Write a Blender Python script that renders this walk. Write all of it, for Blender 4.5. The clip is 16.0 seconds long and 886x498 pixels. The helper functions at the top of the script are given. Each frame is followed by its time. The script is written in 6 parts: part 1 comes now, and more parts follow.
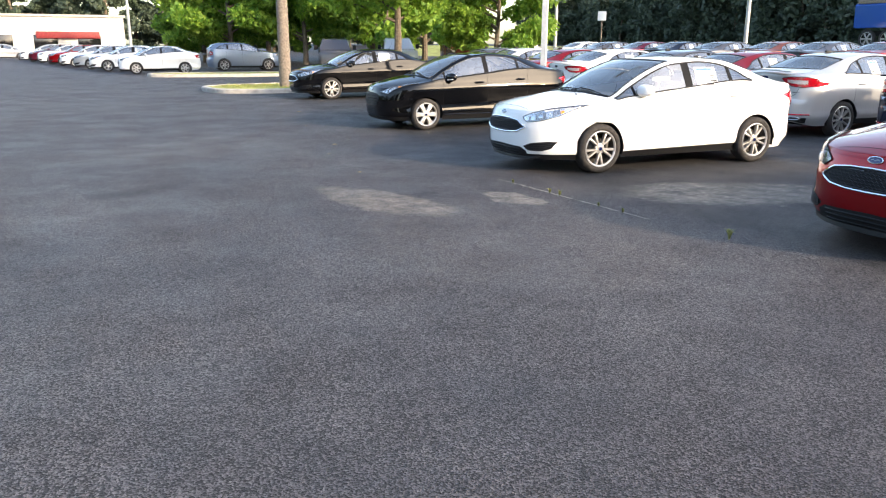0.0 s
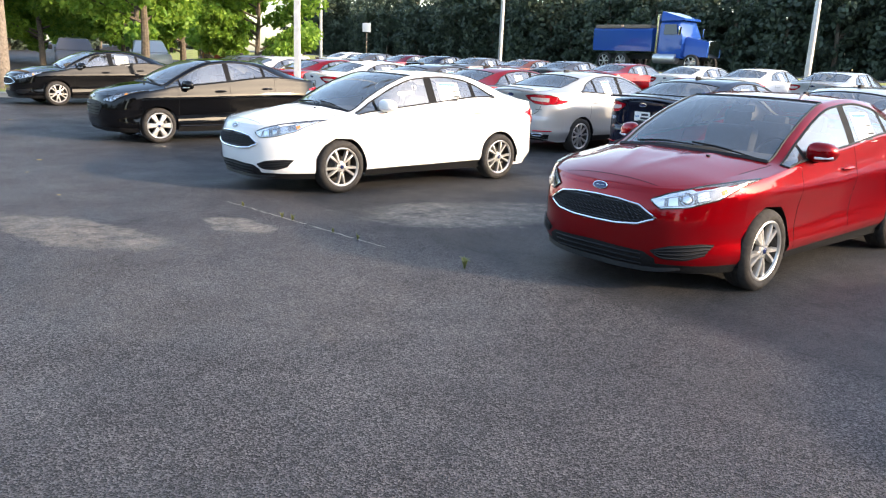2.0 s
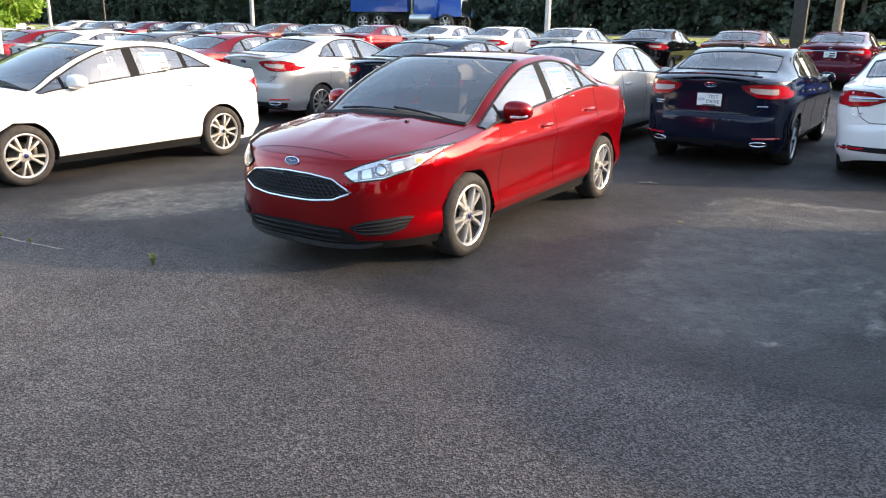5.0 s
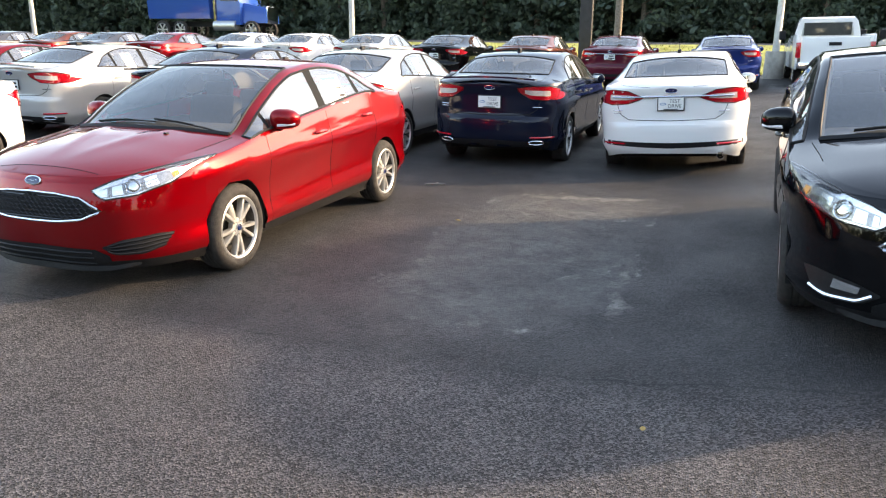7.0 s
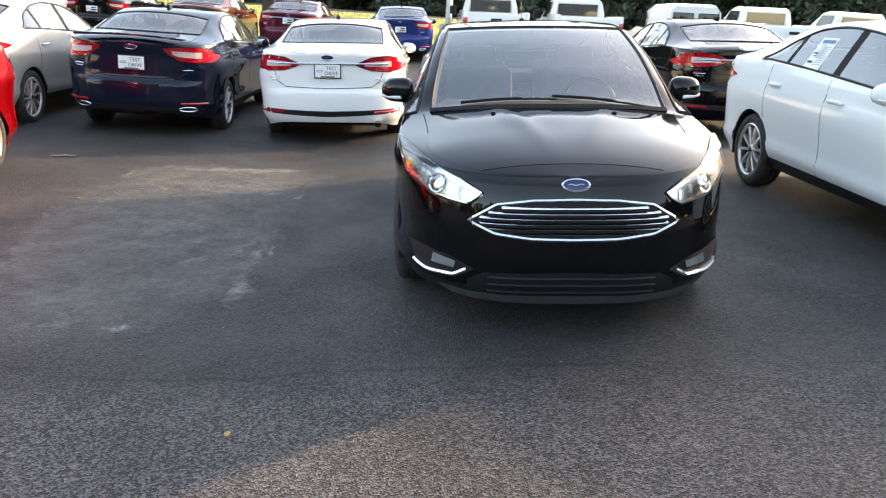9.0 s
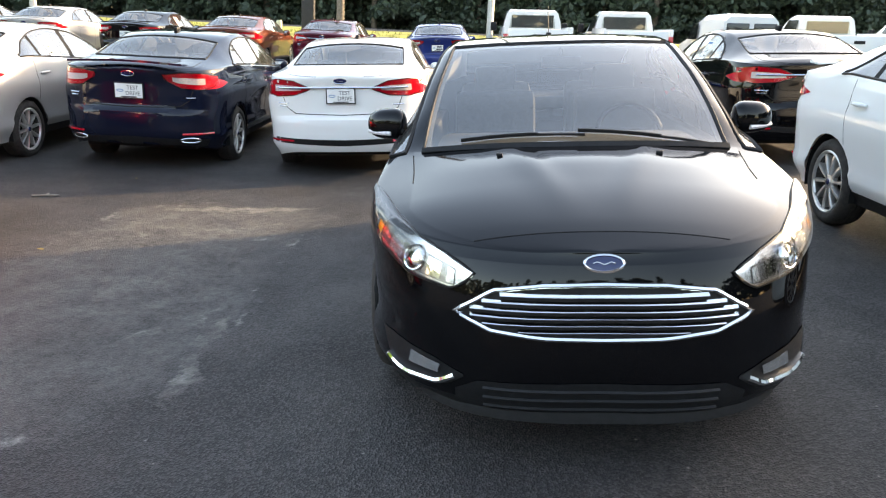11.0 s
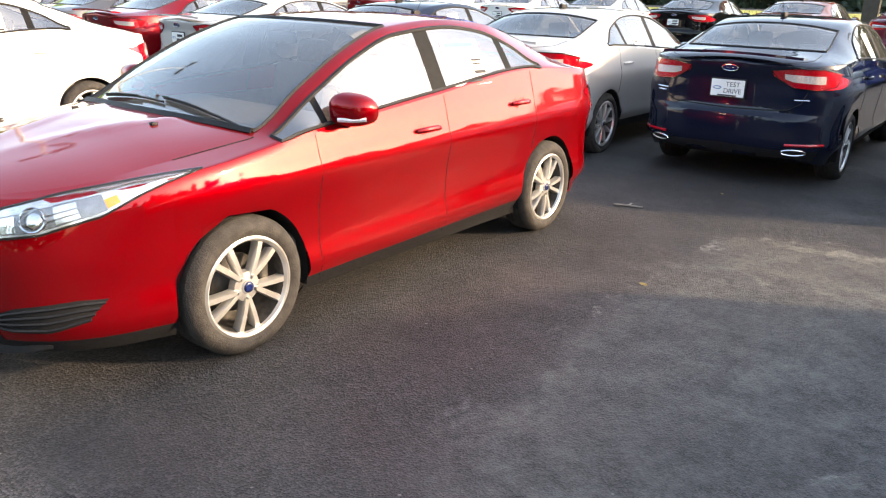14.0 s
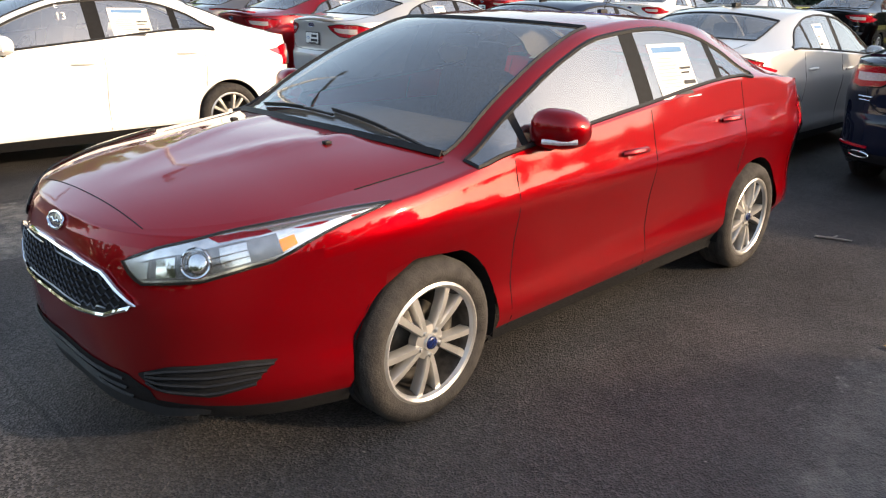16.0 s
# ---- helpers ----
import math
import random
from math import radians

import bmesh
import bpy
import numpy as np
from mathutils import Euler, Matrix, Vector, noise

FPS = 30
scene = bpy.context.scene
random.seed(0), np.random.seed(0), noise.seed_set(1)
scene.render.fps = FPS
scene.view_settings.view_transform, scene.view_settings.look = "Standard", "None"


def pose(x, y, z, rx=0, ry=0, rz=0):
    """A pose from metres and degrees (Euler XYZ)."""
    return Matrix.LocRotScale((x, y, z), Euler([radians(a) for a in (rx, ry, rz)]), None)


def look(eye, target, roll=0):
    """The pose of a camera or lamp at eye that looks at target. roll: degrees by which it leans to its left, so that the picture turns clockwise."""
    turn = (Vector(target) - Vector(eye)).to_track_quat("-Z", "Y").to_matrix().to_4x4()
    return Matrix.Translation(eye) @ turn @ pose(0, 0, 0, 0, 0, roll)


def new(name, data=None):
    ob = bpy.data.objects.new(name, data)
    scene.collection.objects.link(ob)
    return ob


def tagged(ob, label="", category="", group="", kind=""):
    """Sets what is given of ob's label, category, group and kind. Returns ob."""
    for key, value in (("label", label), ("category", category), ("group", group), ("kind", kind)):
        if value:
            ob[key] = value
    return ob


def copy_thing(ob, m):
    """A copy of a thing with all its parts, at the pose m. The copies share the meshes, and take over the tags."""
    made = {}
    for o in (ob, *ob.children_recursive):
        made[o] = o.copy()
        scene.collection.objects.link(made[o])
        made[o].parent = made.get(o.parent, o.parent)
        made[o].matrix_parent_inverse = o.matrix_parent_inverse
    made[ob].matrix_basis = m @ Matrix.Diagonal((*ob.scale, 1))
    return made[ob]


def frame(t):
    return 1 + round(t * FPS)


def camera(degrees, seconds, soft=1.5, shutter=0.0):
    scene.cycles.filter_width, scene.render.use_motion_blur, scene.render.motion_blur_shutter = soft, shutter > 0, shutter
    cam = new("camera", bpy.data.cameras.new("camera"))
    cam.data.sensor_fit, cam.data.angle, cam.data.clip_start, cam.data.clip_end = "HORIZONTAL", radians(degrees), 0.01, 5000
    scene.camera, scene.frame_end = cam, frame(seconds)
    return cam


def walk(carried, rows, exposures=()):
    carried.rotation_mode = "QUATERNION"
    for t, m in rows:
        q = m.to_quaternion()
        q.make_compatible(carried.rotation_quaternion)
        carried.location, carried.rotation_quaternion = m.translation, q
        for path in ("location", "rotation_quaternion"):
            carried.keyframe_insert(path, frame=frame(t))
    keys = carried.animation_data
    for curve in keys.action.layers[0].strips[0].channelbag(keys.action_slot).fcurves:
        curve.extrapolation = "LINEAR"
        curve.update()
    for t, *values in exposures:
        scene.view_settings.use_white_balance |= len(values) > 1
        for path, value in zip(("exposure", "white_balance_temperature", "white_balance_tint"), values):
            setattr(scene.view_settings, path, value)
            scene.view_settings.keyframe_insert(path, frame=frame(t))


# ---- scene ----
from mathutils.bvhtree import BVHTree

cam = camera(60.1, 16.0, soft=1.2)
PATH = [
    (0, (-6.472, -3.161, 1.642), (-5.683, -1.398, 1.124), 0.2),
    (0.5, (-6.369, -3.054, 1.669), (-5.437, -1.369, 1.127), 0.9),
    (1, (-5.994, -2.842, 1.627), (-4.999, -1.193, 1.088), 0.5),
    (1.5, (-5.808, -2.762, 1.642), (-4.694, -1.187, 1.115), 1.4),
    (2, (-5.641, -2.693, 1.652), (-4.366, -1.229, 1.17), 2.5),
    (2.5, (-5.384, -2.609, 1.624), (-3.947, -1.305, 1.139), 2.8),
    (3, (-5.277, -2.635, 1.622), (-3.723, -1.49, 1.1), 2.6),
    (3.5, (-5.169, -2.71, 1.631), (-3.573, -1.638, 1.08), 2.0),
    (3.7, (-5.1, -2.737, 1.634), (-3.503, -1.671, 1.072), 1.6),
    (5.8, (-4.787, -2.89, 1.699), (-3.128, -1.91, 1.165), 0.1),
    (6, (-4.769, -2.89, 1.7), (-3.086, -1.952, 1.165), 0.2),
    (6.5, (-4.718, -3.056, 1.697), (-2.97, -2.243, 1.163), 0.3),
    (7, (-4.678, -3.253, 1.691), (-2.862, -2.606, 1.157), 0.5),
    (7.5, (-4.585, -3.378, 1.695), (-2.716, -2.916, 1.152), 1.3),
    (8, (-4.464, -3.454, 1.693), (-2.558, -3.231, 1.129), 2.4),
    (8.5, (-4.351, -3.538, 1.683), (-2.437, -3.56, 1.103), 4.0),
    (8.7, (-4.303, -3.609, 1.681), (-2.394, -3.71, 1.094), 4.2),
    (10.8, (-3.342, -4.09, 1.695), (-1.421, -4.094, 1.141), 3.2),
    (11, (-3.189, -4.001, 1.681), (-1.267, -3.971, 1.128), 2.8),
    (11.5, (-2.975, -3.833, 1.711), (-1.067, -3.67, 1.134), 2.4),
    (12, (-2.707, -3.63, 1.708), (-0.839, -3.248, 1.104), 3.0),
    (12.5, (-2.488, -3.375, 1.666), (-0.681, -2.777, 1.05), 3.2),
    (13, (-2.328, -3.046, 1.612), (-0.591, -2.265, 1.001), 4.2),
    (13.5, (-2.171, -2.767, 1.585), (-0.532, -1.8, 0.969), 3.6),
    (14, (-2.041, -2.581, 1.582), (-0.518, -1.446, 0.956), 1.9),
    (14.5, (-1.954, -2.36, 1.563), (-0.518, -1.111, 0.949), 1.3),
    (15, (-1.912, -2.097, 1.562), (-0.516, -0.801, 0.953), 1.5),
    (15.5, (-1.861, -1.913, 1.563), (-0.489, -0.595, 0.944), 1.8),
    (16, (-1.809, -1.82, 1.55), (-0.461, -0.486, 0.916), 1.7),
]
EXPOSURES = [(0, 2.10, 6650, 12), (3.5, 2.12, 6700, 12), (6.0, 2.20, 7400, 13), (8.5, 2.66, 8100, 13), (11.0, 2.68, 8400, 13), (13.5, 2.62, 7900, 14), (14.5, 2.40, 7900, 14), (15.2, 2.02, 7700, 14), (16, 1.74, 7600, 14)]
walk(cam, [(t, look(e, g, r)) for t, e, g, r in PATH], EXPOSURES)


# ---------------------------------------------------------------- light
SUN_EL = 18.5
world = bpy.data.worlds.new("sky")
scene.world = world
world.use_nodes = True
wn = world.node_tree.nodes
sky = wn.new("ShaderNodeTexSky")
sky.sky_type = "NISHITA"
sky.sun_disc = False
sun_dir = Vector((0.50, -0.87, 0)).normalized()
sky.sun_elevation = radians(SUN_EL)
sky.sun_rotation = math.atan2(sun_dir.x, sun_dir.y)
sky.air_density, sky.dust_density, sky.ozone_density = 1.0, 1.7, 0.9
wn["Background"].inputs[1].default_value = 0.15
world.node_tree.links.new(sky.outputs[0], wn["Background"].inputs[0])
sun_data = bpy.data.lights.new("sun", "SUN")
sun_data.energy, sun_data.angle, sun_data.color = 1.5, radians(2.2), (1.0, 0.82, 0.60)
sun = new("sun", sun_data)
toward = Vector((sun_dir.x * math.cos(radians(SUN_EL)), sun_dir.y * math.cos(radians(SUN_EL)), math.sin(radians(SUN_EL))))
sun.matrix_world = look(toward * 60, (0, 0, 0))


# ---------------------------------------------------------------- materials
def mat(name, color=(0.5, 0.5, 0.5), rough=0.5, metal=0.0, coat=0.0, spec=0.5, noise_scale=0.0, noise_mix=0.0, bump=0.0, bump_scale=200.0, transmission=0.0, ior=1.45):
    """A principled material with grain in colour, roughness and relief."""
    m = bpy.data.materials.new(name)
    m.use_nodes = True
    n, l = m.node_tree.nodes, m.node_tree.links
    b = n["Principled BSDF"]
    b.inputs["Base Color"].default_value = (*color, 1)
    b.inputs["Roughness"].default_value = rough
    b.inputs["Metallic"].default_value = metal
    b.inputs["Coat Weight"].default_value = coat
    b.inputs["Coat Roughness"].default_value = 0.04
    b.inputs["Specular IOR Level"].default_value = spec
    b.inputs["Transmission Weight"].default_value = transmission
    b.inputs["IOR"].default_value = ior
    geo = n.new("ShaderNodeTexCoord")
    if noise_mix:
        t = n.new("ShaderNodeTexNoise")
        t.inputs["Scale"].default_value, t.inputs["Detail"].default_value = noise_scale, 8
        l.new(geo.outputs["Object"], t.inputs["Vector"])
        r = n.new("ShaderNodeValToRGB")
        r.color_ramp.elements[0].position, r.color_ramp.elements[1].position = 0.3, 0.7
        r.color_ramp.elements[0].color = (*[c * (1 - noise_mix) for c in color], 1)
        r.color_ramp.elements[1].color = (*[min(1, c * (1 + noise_mix)) for c in color], 1)
        l.new(t.outputs["Fac"], r.inputs[0])
        l.new(r.outputs[0], b.inputs["Base Color"])
    if bump:
        t = n.new("ShaderNodeTexNoise")
        t.inputs["Scale"].default_value, t.inputs["Detail"].default_value = bump_scale, 4
        l.new(geo.outputs["Object"], t.inputs["Vector"])
        u = n.new("ShaderNodeBump")
        u.inputs["Strength"].default_value, u.inputs["Distance"].default_value = bump, 0.01
        l.new(t.outputs["Fac"], u.inputs["Height"])
        l.new(u.outputs[0], b.inputs["Normal"])
    return m


def paint_material():
    """Car paint: the colour of the object under a clear coat, with fine flake and orange peel."""
    m = mat("car_paint", rough=0.30, coat=1.0, spec=0.0)
    n, l = m.node_tree.nodes, m.node_tree.links
    b = n["Principled BSDF"]
    b.inputs["Coat IOR"].default_value = 1.41
    info = n.new("ShaderNodeObjectInfo")
    geo = n.new("ShaderNodeTexCoord")
    dust_haze = n.new("ShaderNodeTexNoise")
    dust_haze.inputs["Scale"].default_value, dust_haze.inputs["Detail"].default_value = 3.0, 6
    l.new(geo.outputs["Object"], dust_haze.inputs["Vector"])
    mix = n.new("ShaderNodeMixRGB")
    mix.blend_type = "MIX"
    mix.inputs["Color2"].default_value = (0.25, 0.22, 0.19, 1)
    ramp = n.new("ShaderNodeMapRange")
    ramp.inputs["From Min"].default_value, ramp.inputs["From Max"].default_value = 0.5, 0.9
    ramp.inputs["To Max"].default_value = 0.006
    l.new(dust_haze.outputs["Fac"], ramp.inputs["Value"])
    l.new(ramp.outputs[0], mix.inputs["Fac"])
    l.new(info.outputs["Color"], mix.inputs["Color1"])
    l.new(mix.outputs[0], b.inputs["Base Color"])
    l.new(info.outputs["Alpha"], b.inputs["Metallic"])
    peel = n.new("ShaderNodeTexNoise")
    peel.inputs["Scale"].default_value = 90
    l.new(geo.outputs["Object"], peel.inputs["Vector"])
    u = n.new("ShaderNodeBump")
    u.inputs["Strength"].default_value, u.inputs["Distance"].default_value = 0.02, 0.002
    l.new(peel.outputs["Fac"], u.inputs["Height"])
    l.new(u.outputs[0], b.inputs["Coat Normal"])
    return m


def glass_material(name, tint, clear, dust_haze=0.0):
    """Car glass: a tinted clear pane with a mirror coat and a thin dusty layer, its paleness painting in sky glare and
    haze.
    """
    m = bpy.data.materials.new(name)
    m.use_nodes = True
    n, l = m.node_tree.nodes, m.node_tree.links
    n.remove(n["Principled BSDF"])
    tr = n.new("ShaderNodeBsdfTransparent")
    tr.inputs["Color"].default_value = (*tint, 1)
    gl = n.new("ShaderNodeBsdfGlossy")
    gl.inputs["Roughness"].default_value = 0.02
    gl.inputs["Color"].default_value = (1, 1, 1, 1)
    fr = n.new("ShaderNodeFresnel")
    fr.inputs["IOR"].default_value = clear
    mx = n.new("ShaderNodeMixShader")
    l.new(fr.outputs[0], mx.inputs[0])
    l.new(tr.outputs[0], mx.inputs[1])
    l.new(gl.outputs[0], mx.inputs[2])
    # pale diffuse layer puts glare and haze into the colour of the pane
    haze_film = n.new("ShaderNodeBsdfDiffuse")
    haze_film.inputs["Color"].default_value = (0.72, 0.71, 0.66, 1)
    haze_noise = n.new("ShaderNodeTexNoise")
    haze_noise.inputs["Scale"].default_value, haze_noise.inputs["Detail"].default_value = 2.5, 5
    co = n.new("ShaderNodeTexCoord")
    l.new(co.outputs["Object"], haze_noise.inputs["Vector"])
    amount = n.new("ShaderNodeMapRange")
    amount.inputs["From Min"].default_value, amount.inputs["From Max"].default_value = 0.3, 0.7
    amount.inputs["To Min"].default_value, amount.inputs["To Max"].default_value = dust_haze * 0.7, dust_haze * 1.3
    l.new(haze_noise.outputs["Fac"], amount.inputs["Value"])
    dusty = n.new("ShaderNodeMixShader")
    l.new(amount.outputs[0], dusty.inputs[0])
    l.new(mx.outputs[0], dusty.inputs[1])
    l.new(haze_film.outputs[0], dusty.inputs[2])
    l.new(dusty.outputs[0], n["Material Output"].inputs["Surface"])
    return m


PAINT = paint_material()
GLASS = glass_material("window_glass", (0.86, 0.90, 0.88), 2.3, 0.05)
SIDEGLASS = glass_material("side_window_glass", (0.80, 0.83, 0.80), 3.1, 0.03)
LENS = glass_material("lamp_lens", (0.95, 0.95, 0.95), 1.45)
BLACK = mat("black_plastic", (0.012, 0.012, 0.013), 0.55, spec=0.3, noise_scale=40, noise_mix=0.3, bump=0.15, bump_scale=300)
GLOSSBLACK = mat("gloss_black", (0.01, 0.01, 0.012), 0.12, coat=0.5)
PILLAR = mat("satin_black", (0.010, 0.010, 0.011), 0.6, spec=0.12, noise_scale=30, noise_mix=0.2)
GAP = mat("panel_gap", (0.006, 0.006, 0.006), 0.9)
RUBBER = mat("tyre_rubber", (0.035, 0.031, 0.028), 0.85, noise_scale=25, noise_mix=0.4, bump=0.4, bump_scale=120)
ALLOY = mat("alloy", (0.60, 0.585, 0.56), 0.32, metal=0.75, noise_scale=12, noise_mix=0.08)
DARKMETAL = mat("dark_metal", (0.07, 0.065, 0.06), 0.5, metal=0.7, noise_scale=30, noise_mix=0.4)
CHROME = mat("chrome", (0.82, 0.83, 0.84), 0.07, metal=1.0)
REFLECTOR = mat("lamp_reflector", (0.78, 0.79, 0.8), 0.18, metal=0.9, noise_scale=30, noise_mix=0.15)
BEZEL = mat("lamp_bezel", (0.30, 0.30, 0.31), 0.25, metal=0.9, noise_scale=40, noise_mix=0.3)
REDLAMP = mat("red_lamp", (0.52, 0.004, 0.016), 0.12, coat=1.0, noise_scale=60, noise_mix=0.25)
WHITELAMP = mat("white_lamp", (0.75, 0.70, 0.70), 0.15, coat=1.0, noise_scale=60, noise_mix=0.2)
AMBER = mat("amber_lamp", (0.75, 0.30, 0.02), 0.2, coat=1.0)
BLUEOVAL = mat("blue_enamel", (0.006, 0.014, 0.075), 0.2, coat=0.6)
CLOTH = mat("seat_cloth", (0.06, 0.06, 0.063), 0.9, noise_scale=80, noise_mix=0.4, bump=0.3, bump_scale=400)
TRIMGREY = mat("cabin_plastic", (0.085, 0.085, 0.088), 0.7, noise_scale=30, noise_mix=0.2, bump=0.1, bump_scale=300)
LINER = mat("headliner", (0.42, 0.40, 0.37), 0.9, noise_scale=50, noise_mix=0.1)
PAPER = mat("paper", (0.82, 0.82, 0.79), 0.7, noise_scale=6, noise_mix=0.06)
INK = mat("ink", (0.03, 0.03, 0.035), 0.7)
BLUEINK = mat("blue_ink", (0.10, 0.22, 0.40), 0.7)
GREYINK = mat("grey_ink", (0.40, 0.40, 0.40), 0.7)
MIRROR = mat("mirror_glass", (0.75, 0.77, 0.78), 0.03, metal=1.0)
STEEL = mat("galvanised_steel", (0.50, 0.50, 0.48), 0.45, metal=0.5, noise_scale=8, noise_mix=0.12)
WOODPOLE = mat("pole_wood", (0.19, 0.155, 0.125), 0.9, noise_scale=14, noise_mix=0.35, bump=0.5, bump_scale=30)
CONCRETE = mat("concrete", (0.42, 0.39, 0.34), 0.9, noise_scale=5, noise_mix=0.22, bump=0.4, bump_scale=60)
BARK = mat("bark", (0.12, 0.095, 0.07), 0.95, noise_scale=10, noise_mix=0.4, bump=0.8, bump_scale=25)


# ---------------------------------------------------------------- ground height
def rise(x, y):
    """The lot is level where one walks and climbs gently towards its far and southern side."""
    a = min(max(0.0, x - 7.0), 16.0)
    b = max(0.0, -y - 2.4)
    south = 0.092 * min(b, 2.2) + 0.056 * min(max(0.0, b - 2.2), 12.5)
    c = min(max(0.0, (x - 26.5) / 10.0), 1.0)
    bank = 1.15 * c * c * (3 - 2 * c)
    share = 1.0 - 0.51 * min(1.0, max(0.0, x - 6.0) / 12.0)
    return 0.020 * a * min(1.0, a / 6) + share * south * min(1.0, 0.3 + b / 1.5) * (1 - c) + bank


def stand(x, y, yaw=0.0, lift=0.0):
    """A pose on the ground, tilted with it."""
    e = 0.6
    z = rise(x, y)
    nrm = Vector((rise(x - e, y) - rise(x + e, y), rise(x, y - e) - rise(x, y + e), 2 * e)).normalized()
    q = Vector((0, 0, 1)).rotation_difference(nrm)
    return Matrix.Translation((x, y, z + lift)) @ q.to_matrix().to_4x4() @ pose(0, 0, 0, 0, 0, yaw)


# ---------------------------------------------------------------- mesh helpers
def empty(name):
    ob = new(name)
    ob.empty_display_size = 0.2
    return ob


def mesh_ob(name, verts, faces, material, parent=None, label="", smooth=True, angle=35):
    me = bpy.data.meshes.new(name)
    me.from_pydata([tuple(v) for v in verts], [], faces)
    me.materials.append(material)
    if smooth:
        me.shade_smooth()
        me.set_sharp_from_angle(angle=radians(angle))
    ob = new(name, me)
    if parent is not None:
        ob.parent = parent
    if label:
        tagged(ob, label)
    return ob


def part(name, bm, material, parent, label="", smooth=True, angle=35):
    """Links a bmesh as one mesh object under a thing or a part."""
    me = bpy.data.meshes.new(name)
    bmesh.ops.recalc_face_normals(bm, faces=bm.faces)
    bm.to_mesh(me)
    bm.free()
    me.materials.append(material)
    if smooth:
        me.shade_smooth()
        me.set_sharp_from_angle(angle=radians(angle))
    ob = new(name, me)
    if parent is not None:
        ob.parent = parent
    if label:
        tagged(ob, label)
    return ob


def add_box(bm, cx, cy, cz, sx, sy, sz, m=None, bevel=0.0):
    """A box, its edges rounded by bevel."""
    r = bmesh.ops.create_cube(bm, size=1.0, matrix=Matrix.Translation((cx, cy, cz)) @ Matrix.Diagonal((sx, sy, sz, 1)))
    vs = r["verts"]
    if bevel:
        es = list({e for v in vs for e in v.link_edges})
        out = bmesh.ops.bevel(bm, geom=es, offset=bevel, segments=2, affect="EDGES", profile=0.6)
        vs = list({v for f in out["faces"] for v in f.verts} | {v for v in vs if v.is_valid})
    if m is not None:
        bmesh.ops.transform(bm, matrix=m, verts=vs)
    return vs


def add_tube(bm, pts, r, n=6, close=False, taper=None):
    """A round bar along a line of points."""
    pts = [Vector(p) for p in pts]
    rings = []
    k = len(pts)
    for i, p in enumerate(pts):
        a = pts[(i - 1) % k] if (close or i) else p
        b = pts[(i + 1) % k] if (close or i < k - 1) else p
        t = (b - a).normalized() if (b - a).length > 1e-9 else Vector((1, 0, 0))
        up = Vector((0, 0, 1)) if abs(t.z) < 0.9 else Vector((1, 0, 0))
        u = t.cross(up).normalized()
        v = u.cross(t)
        rr = r if taper is None else taper[i]
        rings.append([bm.verts.new(p + (u * math.cos(2 * math.pi * j / n) + v * math.sin(2 * math.pi * j / n)) * rr) for j in range(n)])
    for i in range(k if close else k - 1):
        a, b = rings[i], rings[(i + 1) % k]
        for j in range(n):
            bm.faces.new((a[j], a[(j + 1) % n], b[(j + 1) % n], b[j]))
    if not close:
        bm.faces.new(rings[0][::-1])
        bm.faces.new(rings[-1])


def add_lathe(bm, prof, n=40, cap=False):
    """Turns a profile of (radius, y) about the y axis."""
    rings = []
    for r, y in prof:
        rings.append([bm.verts.new((r * math.cos(2 * math.pi * j / n), y, r * math.sin(2 * math.pi * j / n))) for j in range(n)])
    for a, b in zip(rings, rings[1:]):
        for j in range(n):
            bm.faces.new((a[j], a[(j + 1) % n], b[(j + 1) % n], b[j]))
    if cap:
        bm.faces.new(rings[-1])


def curve_of(points):
    """A smooth line through (x, value) points, with no overshoot."""
    xs = [p[0] for p in points]
    ys = [p[1] for p in points]
    n = len(xs)
    d = [(ys[i + 1] - ys[i]) / (xs[i + 1] - xs[i]) for i in range(n - 1)]
    s = [d[0]] + [0 if d[i - 1] * d[i] <= 0 else 2 * d[i - 1] * d[i] / (d[i - 1] + d[i]) for i in range(1, n - 1)] + [d[-1]]

    def f(x):
        if x <= xs[0]:
            return ys[0]
        if x >= xs[-1]:
            return ys[-1]
        i = max(j for j in range(n - 1) if xs[j] <= x)
        h = xs[i + 1] - xs[i]
        t = (x - xs[i]) / h
        return (ys[i] * (1 + 2 * t) * (1 - t) ** 2 + s[i] * h * t * (1 - t) ** 2
                + ys[i + 1] * t * t * (3 - 2 * t) + s[i + 1] * h * t * t * (t - 1))
    return f


